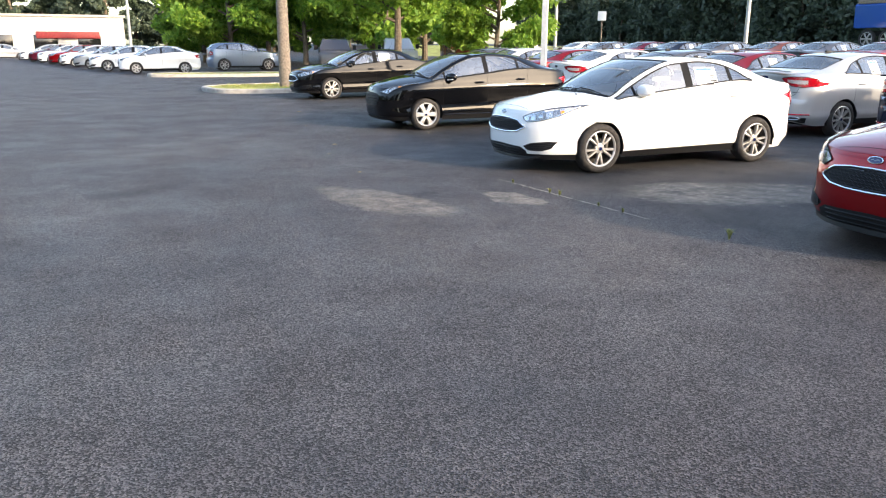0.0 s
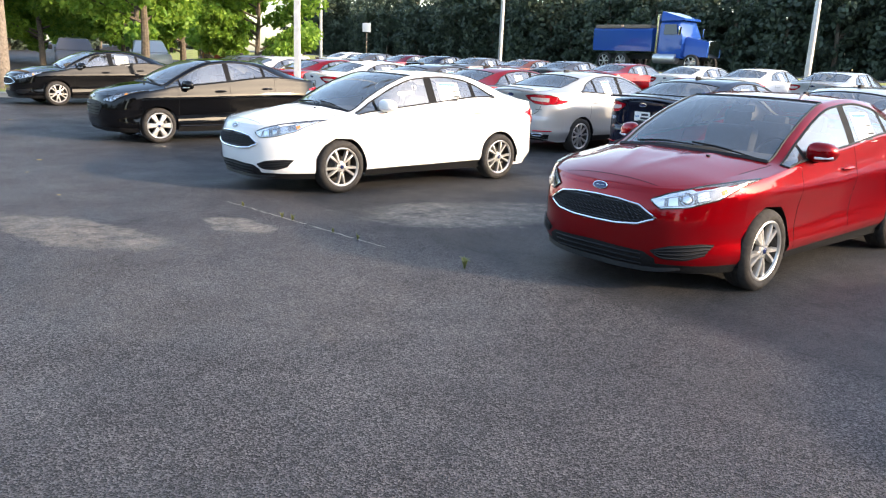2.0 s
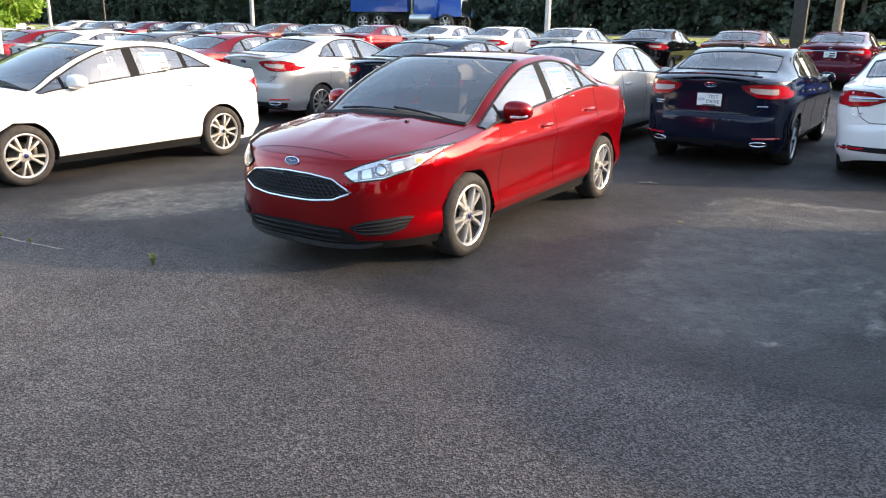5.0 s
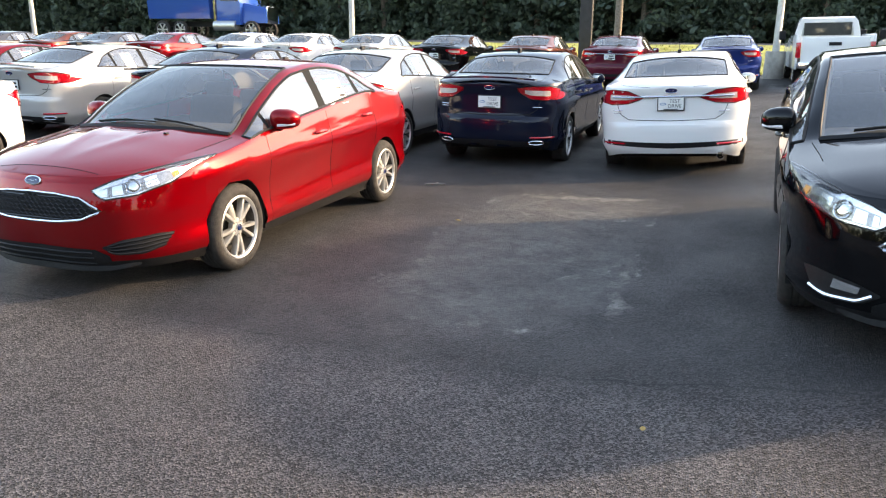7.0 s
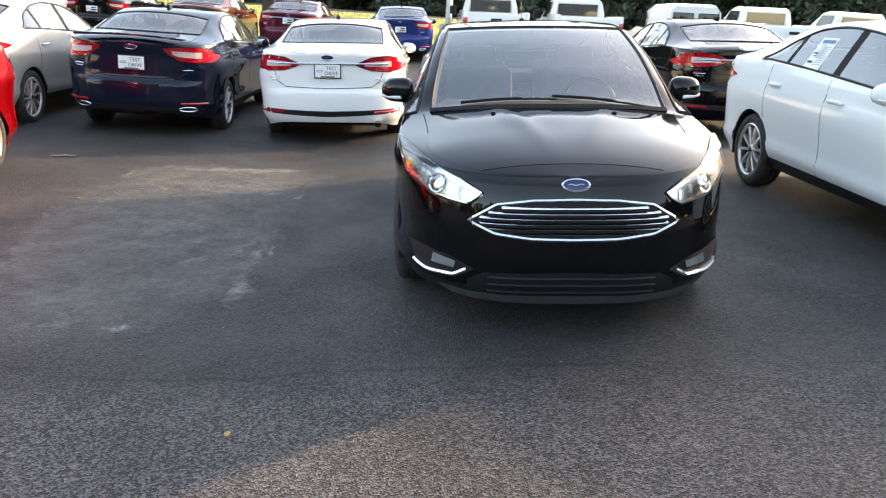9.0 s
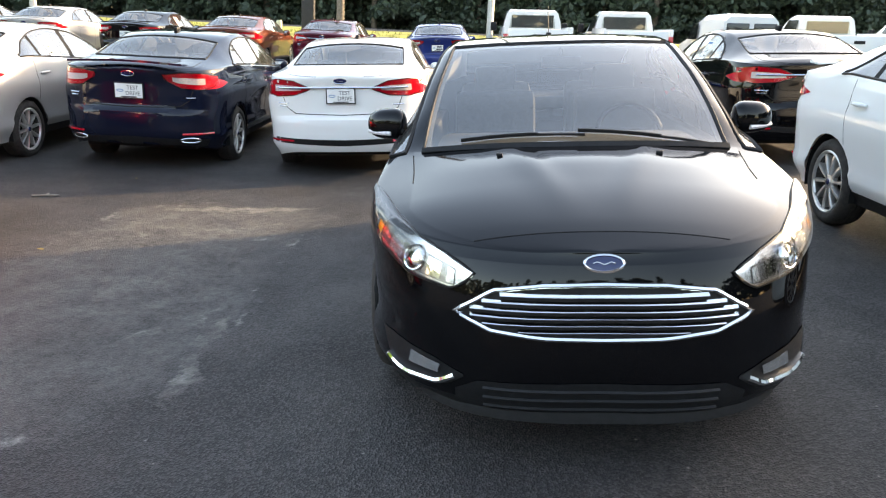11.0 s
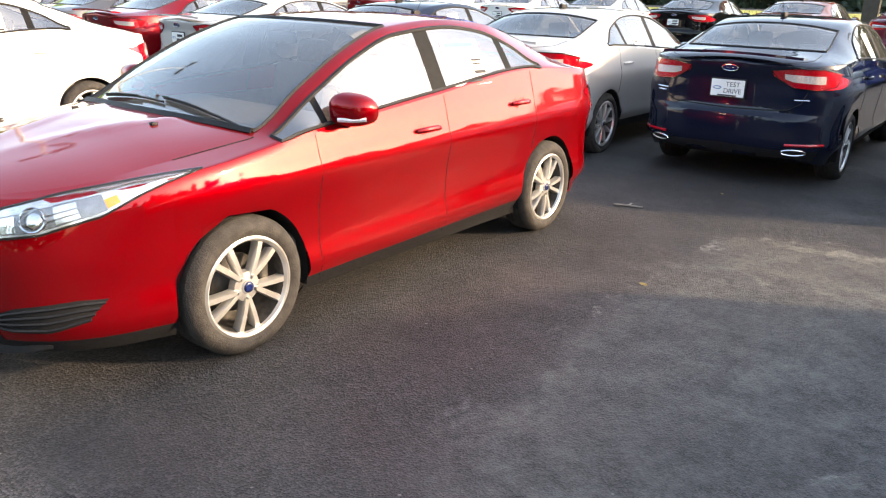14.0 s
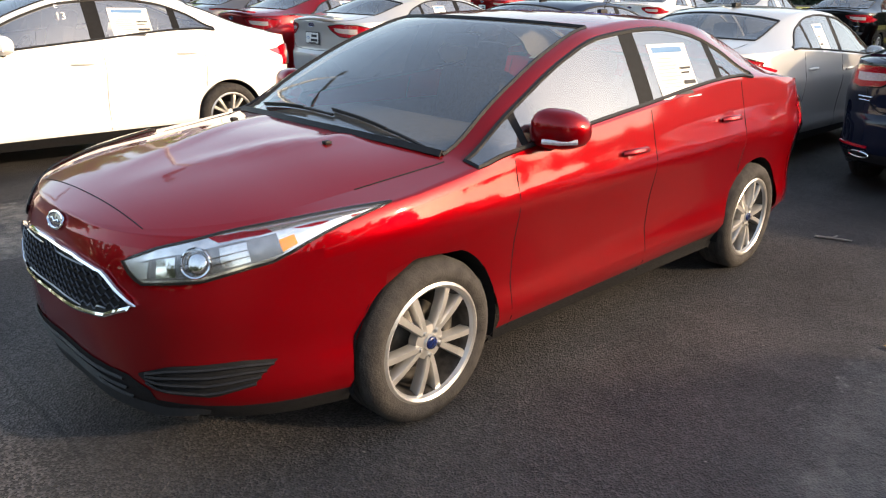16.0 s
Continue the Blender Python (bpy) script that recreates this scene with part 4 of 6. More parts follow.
        if style == "mesh":
            bm = bmesh.new()
            for k in range(4):
                q = 0.15 + k * 0.24
                add_tube(bm, [lay(tree, a[0] * (1 - q) + b[0] * q, a[1] * (1 - q) + b[1] * q, "front", 0.009) for a, b in zip(resample(f(ft), 10)[1:], resample(f(fb), 10)[1:])], 0.006, 5)
            part("fog_slats", bm, BLACK, fg)
        else:
            bm = bmesh.new()
            c = lay(tree, sg * 0.615, 0.372, "front", 0.006)
            add_patch(bm, tree, f([(0.55, 0.385), (0.66, 0.405)]), f([(0.56, 0.35), (0.67, 0.355)]), "front", 0.010, 6, 2)
            part("fog_lamp", bm, REFLECTOR, fg)
            bm = bmesh.new()
            add_tube(bm, laid_line(tree, f([(0.50, 0.352), (0.56, 0.315), (0.70, 0.308), (0.76, 0.335)]), "front", 0.008, 12), 0.011, 6)
            part("chrome_strip", bm, CHROME, fg)
        # headlamp
        ht = [(0.425, 0.728), (0.52, 0.778), (0.68, 0.838), (0.80, 0.874), (0.862, 0.886)]
        hb = [(0.43, 0.715), (0.50, 0.668), (0.66, 0.690), (0.79, 0.755), (0.862, 0.880)]
        lamp(car, tree, f(ht), f(hb), "front", "head")
        # tail lamp
        tt = [(0.42, 0.93), (0.60, 0.985), (0.76, 1.0), (0.83, 0.985)]
        tb = [(0.42, 0.915), (0.60, 0.86), (0.74, 0.80), (0.85, 0.80)]
        lamp(car, tree, f(tt), f(tb), "back", "tail", "tail_lamp")
        view = "left" if sg < 0 else "right"
        bm = bmesh.new()
        add_patch(bm, tree, [(3.10, 0.955), (3.3, 0.985), (3.5, 0.975)], [(3.12, 0.945), (3.35, 0.86), (3.5, 0.80)], view, 0.004, 8, 3)
        part("tail_lamp_side", bm, REDLAMP, car)
    bm = bmesh.new()
    add_box(bm, 2.22, 0, 1.468, 0.07, 0.035, 0.035, bevel=0.012)
    add_tube(bm, [(2.23, 0, 1.475), (2.34, 0, 1.66)], 0.0028, 5)
    part("antenna", bm, BLACK, car)
    for view in ("left", "right"):
        sticker(car, tree, 1.76, 1.215, view, 0.36, 0.25)
    bm = bmesh.new()
    add_patch(bm, tree, [(-0.26, 0.86), (0.26, 0.86)], [(-0.26, 0.72), (0.26, 0.72)], "back", 0.003, 8, 3)
    part("plate_recess", bm, BLACK, car)
    paint_car(car, paint, metal)
    SHELLS[car] = tree
    return car


SHELLS = {}


def paint_car(car, paint, metal):
    for o in car.children_recursive:
        o.color = (*paint, metal)
    car.color = (*paint, metal)


def words(text, size, m, parent, name="lettering", material=None):
    cu = bpy.data.curves.new(name, "FONT")
    cu.body, cu.size, cu.align_x, cu.align_y = text, size, "CENTER", "CENTER"
    tmp = bpy.data.objects.new(name, cu)
    scene.collection.objects.link(tmp)
    me = bpy.data.meshes.new_from_object(tmp.evaluated_get(bpy.context.evaluated_depsgraph_get()))
    bpy.data.objects.remove(tmp)
    bpy.data.curves.remove(cu)
    me.name = name
    me.materials.clear()
    me.materials.append(material or INK)
    ob = new(name, me)
    ob.parent = parent
    ob.matrix_basis = m
    return ob


def fusion(paint, metal, year="old", lettered=False, rim="fan"):
    s = FUSION
    car = empty("car")
    tree, pts, low, up = car_body(s, car)
    car_wheels(s, car, rim)
    car_cabin(s, car)
    car_mirrors(s, car, 0.78, 1.0)
    car_handles(s, car, tree, ((1.46, 0.87), (2.45, 0.92)))
    gt = [(-0.50, 0.60), (-0.40, 0.69), (0, 0.715), (0.40, 0.69), (0.50, 0.60)]
    gb = [(-0.50, 0.595), (-0.36, 0.45), (0, 0.44), (0.36, 0.45), (0.50, 0.595)]
    bm = bmesh.new()
    add_patch(bm, tree, gt, gb, "front", 0.004, 20, 4)
    part("grille", bm, BLACK, car)
    for sg in (-1, 1):
        f = (lambda line: line) if sg > 0 else mirror_y
        lamp(car, tree, f([(0.52, 0.70), (0.70, 0.78), (0.83, 0.82)]), f([(0.52, 0.69), (0.66, 0.67), (0.83, 0.80)]), "front", "head")
        view = "left" if sg < 0 else "right"
        if year == "old":
            tt = [(0.36, 1.05), (0.55, 1.075), (0.76, 1.07), (0.86, 1.03)]
            tb = [(0.38, 1.0), (0.54, 0.905), (0.74, 0.885), (0.87, 0.93)]
        else:
            tt = [(0.34, 0.985), (0.52, 1.06), (0.72, 1.075), (0.86, 1.05)]
            tb = [(0.34, 0.965), (0.52, 0.905), (0.74, 0.885), (0.87, 0.92)]
        lamp(car, tree, f(tt), f(tb), "back", "tail", "tail_lamp")
        bm = bmesh.new()
        add_patch(bm, tree, [(3.28, 0.955), (3.5, 1.0), (3.74, 1.01)], [(3.28, 0.945), (3.5, 0.90), (3.74, 0.89)], view, 0.004, 8, 3)
        part("tail_lamp_side", bm, REDLAMP, car)
        bm = bmesh.new()
        add_tube(bm, [lay(tree, sg * (0.55 + 0.28 * k / 6), 0.405, "back", 0.004) for k in range(7)], 0.013, 5)
        part("reflector", bm, REDLAMP, car)
        if year == "old":
            bm = bmesh.new()
            add_tube(bm, [lay(tree, sg * 0.62 + 0.095 * math.cos(a * math.pi / 8), 0.335 + 0.026 * math.sin(a * math.pi / 8), "back", 0.006) for a in range(16)], 0.008, 6, close=True)
            part("exhaust_tip", bm, CHROME, car)
        sticker(car, tree, 2.03, 1.195, view, 0.24, 0.26)
    # bumper insert
    bm = bmesh.new()
    if year == "old":
        add_patch(bm, tree, [(-0.8, 0.345), (0, 0.375), (0.8, 0.345)], [(-0.75, 0.25), (0, 0.25), (0.75, 0.25)], "back", 0.004, 22, 4)
    else:
        add_patch(bm, tree, [(-0.86, 0.44), (0, 0.42), (0.86, 0.44)], [(-0.86, 0.385), (0, 0.35), (0.86, 0.385)], "back", 0.004, 22, 3)
    part("bumper_insert", bm, BLACK, car)
    if year == "new":
        bm = bmesh.new()
        add_tube(bm, laid_line(tree, [(-0.72, 0.985), (0, 0.992), (0.72, 0.985)], "back", 0.010, 20), 0.011, 6)
        part("chrome_strip", bm, CHROME, car)
        bm = bmesh.new()
        bmesh.ops.create_cone(bm, cap_ends=False, segments=18, radius1=0.045, radius2=0.045, depth=0.14, matrix=pose(s["xr"] - 0.10, 0.60, 0.265, 0, 90, 0))
        bmesh.ops.solidify(bm, geom=bm.faces[:], thickness=0.006)
        part("exhaust_tip", bm, CHROME, car)
    else:
        bm = bmesh.new()
        line_t = [(s["xr"] - 0.12, -0.62 + 0.062 * k, 1.165 + 0.022 * math.sin(math.pi * k / 20)) for k in range(21)]
        for a, b in zip(line_t, line_t[1:]):
            v = [bm.verts.new(c) for c in (a, b, (b[0] + 0.16, b[1], b[2] + 0.012), (a[0] + 0.16, a[1], a[2] + 0.012))]
            w = [bm.verts.new((c.co.x, c.co.y, c.co.z - 0.022)) for c in v]
            bm.faces.new(v)
            bm.faces.new(w[::-1])
            for k in range(4):
                bm.faces.new((v[k], w[k], w[(k + 1) % 4], v[(k + 1) % 4]))
        bmesh.ops.remove_doubles(bm, verts=bm.verts, dist=0.0005)
        part("boot_spoiler", bm, PAINT, car)
    bm = bmesh.new()
    add_tube(bm, laid_line(tree, [(-0.66, 0.88), (-0.62, 0.77), (-0.52, 0.705), (0, 0.69), (0.52, 0.705), (0.62, 0.77), (0.66, 0.88)], "back", 0.001, 40), 0.0045, 4)
    part("boot_gap", bm, GAP, car)
    emblem(car, tree, "back", 0, 1.05 if year == "old" else 1.06, 0.072, 0.028)
    # number plate
    pz = 0.865 if year == "old" else 0.90
    px = lay(tree, 0, pz, "back", 0.0).x
    bm = bmesh.new()
    add_box(bm, px + 0.016, 0, pz, 0.012, 0.325, 0.175, bevel=0.004)
    fr = part("plate_frame", bm, BLACK, car)
    bm = bmesh.new()
    add_box(bm, px + 0.0245, 0, pz, 0.003, 0.30, 0.15)
    pl = part("number_plate", bm, PAPER, fr, "white test drive plate", smooth=False)
    if lettered:
        words("TEST", 0.060, pose(px + 0.0275, 0.045, pz + 0.032, 90, 0, 90), pl)
        words("DRIVE", 0.060, pose(px + 0.0275, 0.045, pz - 0.028, 90, 0, 90), pl)
    else:
        bm = bmesh.new()
        add_box(bm, px + 0.0265, 0.05, pz + 0.03, 0.002, 0.13, 0.035)
        add_box(bm, px + 0.0265, 0.05, pz - 0.03, 0.002, 0.16, 0.035)
        part("plate_print", bm, INK, pl, smooth=False)
    bm = bmesh.new()
    add_tube(bm, [(px + 0.027, -0.095 + 0.035 * math.cos(a * math.pi / 8), pz + 0.012 * math.sin(a * math.pi / 8)) for a in range(16)], 0.004, 4, close=True)
    part("plate_mark", bm, BLUEINK, pl)
    bm = bmesh.new()
    add_box(bm, px + 0.027, 0, pz - 0.066, 0.002, 0.17, 0.012)
    part("plate_strip", bm, INK, pl, smooth=False)
    # dealer transfer and model name, unreadable at this size
    for y, z, w in ((-0.66, 0.815, 0.13), (0.62, 0.80, 0.12), (-0.66, 0.785, 0.10)):
        bm = bmesh.new()
        add_tube(bm, [lay(tree, y + (k / 4 - 0.5) * w, z, "back", 0.003) for k in range(5)], 0.006, 4)
        part("badge", bm, CHROME, car)
    bm = bmesh.new()
    add_box(bm, 2.35, 0, 1.49, 0.13, 0.05, 0.05, bevel=0.018)
    add_tube(bm, [(2.38, 0, 1.50), (2.52, 0, 1.66)], 0.003, 5)
    part("antenna", bm, BLACK, car)
    for o in car.children:
        if not o.name.startswith("wheel"):
            o.matrix_basis = pose(0, 0, s["lift"]) @ o.matrix_basis
    paint_car(car, paint, metal)
    return car


def fiesta(paint, metal):
    s = FIESTA
    car = empty("car")
    tree, pts, low, up = car_body(s, car)
    car_wheels(s, car, "five")
    car_cabin(s, car)
    car_mirrors(s, car, 0.52, 1.0)
    car_handles(s, car, tree, ((1.14, 0.90), (2.08, 0.95)))
    wipers(s, car, tree)
    bm = bmesh.new()
    add_patch(bm, tree, [(-0.40, 0.62), (-0.30, 0.70), (0, 0.715), (0.30, 0.70), (0.40, 0.62)], [(-0.40, 0.60), (-0.30, 0.47), (0, 0.46), (0.30, 0.47), (0.40, 0.60)], "front", 0.004, 18, 4)
    g = part("grille", bm, BLACK, car)
    for r in range(4):
        bm = bmesh.new()
        add_tube(bm, [lay(tree, k * 0.04 - 0.32, 0.50 + r * 0.05, "front", 0.010) for k in range(17)], 0.007, 5)
        part("grille_bar", bm, GLOSSBLACK, g)
    for sg in (-1, 1):
        f = (lambda line: line) if sg > 0 else mirror_y
        lamp(car, tree, f([(0.42, 0.74), (0.60, 0.83), (0.78, 0.90)]), f([(0.42, 0.72), (0.58, 0.70), (0.78, 0.885)]), "front", "head")
        lamp(car, tree, f([(0.45, 0.98), (0.62, 1.0), (0.78, 0.99)]), f([(0.45, 0.92), (0.62, 0.84), (0.80, 0.86)]), "back", "tail", "tail_lamp")
        view = "left" if sg < 0 else "right"
        bm = bmesh.new()
        add_patch(bm, tree, [(3.0, 0.96), (3.2, 0.99), (3.35, 0.98)], [(3.0, 0.95), (3.2, 0.88), (3.35, 0.86)], view, 0.004, 8, 3)
        part("tail_lamp_side", bm, REDLAMP, car)
        bm = bmesh.new()
        add_tube(bm, [lay(tree, 0.36 + 1.85 * k / 24, 0.30, view, 0.004) for k in range(25)], 0.007, 5)
        part("side_strip", bm, GLOSSBLACK, car)
    emblem(car, tree, "front", 0, 0.775, 0.06, 0.025)
    paint_car(car, paint, metal)
    return car


def suv(paint, metal):
    s = SUV
    car = empty("car")
    tree, pts, low, up = car_body(s, car)
    car_wheels(s, car, "pairs")
    car_cabin(s, car)
    car_mirrors(s, car, 0.75, 1.19)
    car_handles(s, car, tree, ((1.35, 0.98), (2.30, 1.03)))
    bm = bmesh.new()
    add_patch(bm, tree, [(-0.4, 0.86), (0, 0.88), (0.4, 0.86)], [(-0.35, 0.62), (0, 0.60), (0.35, 0.62)], "front", 0.004, 14, 4)
    part("grille", bm, BLACK, car)
    for sg in (-1, 1):
        f = (lambda line: line) if sg > 0 else mirror_y
        lamp(car, tree, f([(0.45, 0.88), (0.65, 0.98), (0.82, 1.0)]), f([(0.45, 0.84), (0.62, 0.83), (0.82, 0.95)]), "front", "head")
        lamp(car, tree, f([(0.55, 1.1), (0.68, 1.15), (0.82, 1.12)]), f([(0.55, 1.0), (0.68, 0.92), (0.84, 0.95)]), "back", "tail", "tail_lamp")
    paint_car(car, paint, metal)
    return car


# colours of paint: base colour and share of metal
RED = ((0.25, 0.0007, 0.0038), 0.6)
WHITE = ((0.80, 0.80, 0.78), 0.0)
JET = ((0.0022, 0.0023, 0.0030), 0.0)
NAVY = ((0.006, 0.009, 0.022), 0.1)
SILVER = ((0.50, 0.50, 0.49), 0.35)
GREY = ((0.10, 0.10, 0.11), 0.4)
MAROON = ((0.09, 0.008, 0.022), 0.35)
RUST = ((0.16, 0.045, 0.025), 0.35)
BLUE = ((0.012, 0.03, 0.16), 0.35)
STEELBLUE = ((0.20, 0.25, 0.32), 0.5)


def set_car(car, label, m, category="car", group="", colour=None):
    if colour is not None:
        car = copy_thing(car, m)
        paint_car(car, *colour)
    else:
        car.matrix_basis = m
    return tagged(car, label, category, group)


ROW1, ROW2, ROW3 = "cars in the first row", "cars in the second row", "cars in the third row"
red_focus = focus(*RED)
set_car(red_focus, "dark red metallic sedan with silver alloy wheels and price sheets", stand(0, 0.895), group=ROW1)
white_focus = set_car(red_focus, "white sedan with silver alloy wheels and a price sheet", stand(-0.505, 6.01, -0.5), group=ROW1, colour=WHITE)
set_car(red_focus, "black sedan parked beside the kerbed island", stand(0.05, 20.6, 2), group=ROW1, colour=JET)
black_focus = focus(*JET, style="bars")
set_car(black_focus, "black sedan with a chrome-barred grille facing the aisle", stand(0.17, -4.59, -2.5), group=ROW1)
set_car(fiesta(*JET), "small black sedan with six-spoke alloy wheels", stand(-0.60, 11.6, 0), group=ROW1)

WINDOWPEN = mat("white_window_pen", (0.85, 0.85, 0.85), 0.8)
spot = lay(SHELLS[red_focus], 1.18, 1.27, "left", 0.004)
words("13", 0.09, pose(spot.x, spot.y, spot.z, 66, 0, 0), white_focus, "pen_mark", WINDOWPEN)
words("E", 0.07, pose(spot.x - 0.02, spot.y + 0.045, spot.z + 0.085, 66, 0, 0), white_focus, "pen_mark", WINDOWPEN)

navy_fusion = fusion(*NAVY, year="old", lettered=True)
set_car(navy_fusion, "dark navy sedan seen from behind with a boot spoiler", stand(9.13, -0.36, 180), group=ROW2)
white_fusion = fusion(*WHITE, year="new", lettered=True)
set_car(white_fusion, "white sedan with a chrome strip between its tail lamps", stand(9.20, -2.72, 180), group=ROW2)
plain_old = fusion(*SILVER, year="old")
set_car(plain_old, "silver sedan with bright red tail lamps", stand(8.95, 7.78, 180), group=ROW2)
set_car(plain_old, "silver sedan with a price sheet on its side window", stand(8.60, 1.96, 180), group=ROW2, colour=SILVER)
set_car(plain_old, "dark sedan between two silver ones", stand(9.05, 4.85, 180), group=ROW2, colour=NAVY)
plain_new = fusion(*JET, year="new")
set_car(plain_new, "black sedan with wide red tail lamps", stand(9.3, -8.0, 180), group=ROW2)
set_car(plain_old, "white sedan with large alloy wheels beside the black one", stand(0.0, -7.85, 1), group=ROW1, colour=WHITE)
for k, (c, lab) in enumerate(((RED, "red sedan seen from behind in the second row"), (GREY, "dark grey sedan seen from behind in the second row"), (WHITE, "white sedan with red tail lamps in the second row"), (RED, "red sedan far along the second row"), (WHITE, "white sedan far along the second row"), (GREY, "grey sedan far along the second row"))):
    set_car(plain_old, lab, stand(9.1 + 0.15 * (k % 2), 10.3 + 2.5 * k, 180), group=ROW2, colour=c)
row3 = [(-3.3, BLUE, "bright blue"), (-0.2, MAROON, "maroon"), (2.4, RUST, "rust brown"), (5.3, JET, "black"), (8.1, SILVER, "pale silver"), (10.6, WHITE, "white"), (13.2, WHITE, "white"), (16.2, RED, "red"), (19.0, GREY, "grey"),
        (21.7, RUST, "dark red"), (24.5, GREY, "grey"), (27.5, NAVY, "navy"), (30.2, MAROON, "maroon"), (33, GREY, "grey"), (36, WHITE, "white")]
for k, (y, c, nm) in enumerate(row3):
    set_car(plain_new if k == 1 else plain_old, nm + " sedan in the row before the grass strip", stand(22.0 + 0.2 * math.sin(k * 2.3), y, 180 + 1.5 * math.sin(k * 5.1)), group=ROW3, colour=c)


# ---------------------------------------------------------------- ground
def asphalt_material():
    """Coarse worn asphalt in the aisle, smoother dark asphalt in the bays, with chalky stains where water stood."""
    m = bpy.data.materials.new("asphalt")
    m.use_nodes = True
    n, l = m.node_tree.nodes, m.node_tree.links
    b = n["Principled BSDF"]
    co = n.new("ShaderNodeTexCoord")

    def put(socket, v):
        if hasattr(v, "is_linked"):
            l.new(v, socket)
        elif isinstance(v, tuple):
            socket.default_value = (*v, 1) if len(socket.default_value) == 4 else v
        else:
            socket.default_value = v

    def tex(scale, detail=6.0, rough=0.6, off=(0, 0, 0)):
        mp = n.new("ShaderNodeMapping")
        mp.inputs["Location"].default_value = off
        l.new(co.outputs["Object"], mp.inputs["Vector"])
        t = n.new("ShaderNodeTexNoise")
        t.inputs["Scale"].default_value, t.inputs["Detail"].default_value, t.inputs["Roughness"].default_value = scale, detail, rough
        l.new(mp.outputs[0], t.inputs["Vector"])
        return t.outputs["Fac"]

    def calc(op, a, c=0.0):
        x = n.new("ShaderNodeMath")
        x.operation = op
        put(x.inputs[0], a)
        put(x.inputs[1], c)
        return x.outputs[0]

    def span(v, a, c, d=0.0, e=1.0):
        r = n.new("ShaderNodeMapRange")
        for i, q in enumerate((v, a, c, d, e)):
            put(r.inputs[i], q)
        return r.outputs[0]

    def ramp(fac, p0, c0, p1, c1):
        r = n.new("ShaderNodeValToRGB")
        r.color_ramp.elements[0].position, r.color_ramp.elements[0].color = p0, (*c0, 1)
        r.color_ramp.elements[1].position, r.color_ramp.elements[1].color = p1, (*c1, 1)
        l.new(fac, r.inputs[0])
        return r.outputs[0]

    def mix(kind, fac, a, c):
        x = n.new("ShaderNodeMixRGB")
        x.blend_type = kind
        for i, v in enumerate((fac, a, c)):
            put(x.inputs[i], v)
        return x.outputs[0]
    split = n.new("ShaderNodeSeparateXYZ")
    l.new(co.outputs["Object"], split.inputs[0])
    X0, Y0 = split.outputs[0], split.outputs[1]
    wob = tex(1.3, 6, 0.65)
    X = calc("ADD", X0, calc("MULTIPLY", calc("SUBTRACT", tex(1.9, 9, 0.72, (11, 4, 0)), 0.5), 0.62))
    Y = calc("ADD", Y0, calc("MULTIPLY", calc("SUBTRACT", tex(1.9, 9, 0.72, (5, 17, 0)), 0.5), 0.62))

    def blob(cx, cy, rx, ry, turn, power=2.0, wobble=0.5):
        """Distance from the middle of a rounded patch: 1 at its rim."""
        c, s_ = math.cos(radians(turn)), math.sin(radians(turn))
        dx, dy = calc("SUBTRACT", X, cx), calc("SUBTRACT", Y, cy)
        u = calc("DIVIDE", calc("ADD", calc("MULTIPLY", dx, c), calc("MULTIPLY", dy, s_)), rx)
        v = calc("DIVIDE", calc("SUBTRACT", calc("MULTIPLY", dy, c), calc("MULTIPLY", dx, s_)), ry)
        d = calc("POWER", calc("ADD", calc("POWER", calc("ABSOLUTE", u), power), calc("POWER", calc("ABSOLUTE", v), power)), 1 / power)
        return calc("ADD", d, calc("MULTIPLY", calc("SUBTRACT", wob, 0.5), wobble))
    # bays begin along a wavy joint
    edge_x = calc("ADD", X0, calc("MULTIPLY", calc("SUBTRACT", wob, 0.5), 0.5))
    bays = span(edge_x, -1.35, -1.0)
    old = ramp(tex(0.33, 6), 0.28, (0.030, 0.028, 0.031), 0.74, (0.063, 0.060, 0.061))
    newer = ramp(tex(0.5, 6, off=(7, 3, 0)), 0.3, (0.022, 0.0215, 0.023), 0.75, (0.040, 0.038, 0.0375))
    base = mix("MIX", bays, old, newer)
    base = mix("MULTIPLY", 0.85, base, ramp(tex(1.7, 8, 0.7), 0.25, (0.55, 0.55, 0.57), 0.75, (1.25, 1.22, 1.18)))
    stones = n.new("ShaderNodeTexVoronoi")
    stones.inputs["Scale"].default_value = 116
    l.new(co.outputs["Object"], stones.inputs["Vector"])
    grey = n.new("ShaderNodeRGBToBW")
    l.new(stones.outputs["Color"], grey.inputs[0])
    grit = ramp(grey.outputs[0], 0.36, (0.30, 0.29, 0.29), 0.84, (3.5, 3.4, 3.3))
    base = mix("MULTIPLY", span(bays, 0, 1, 0.95, 0.55), base, grit)
    seam = calc("MULTIPLY", span(calc("ABSOLUTE", calc("ADD", calc("ADD", X0, calc("MULTIPLY", calc("SUBTRACT", tex(3.0, 8, 0.7), 0.5), 0.16)), 1.06)), 0.014, 0.004), span(tex(0.8, 4, 0.6, (9, 2, 0)), 0.42, 0.52))
    base = mix("MIX", calc("MULTIPLY", seam, 0.8), base, (0.008, 0.008, 0.009))
    # pale chalky stains and their rims
    flecks = tex(17.0, 6, 0.7, (1, 8, 0))
    chalk = tex(5.0, 8, 0.7, (3, 1, 0))
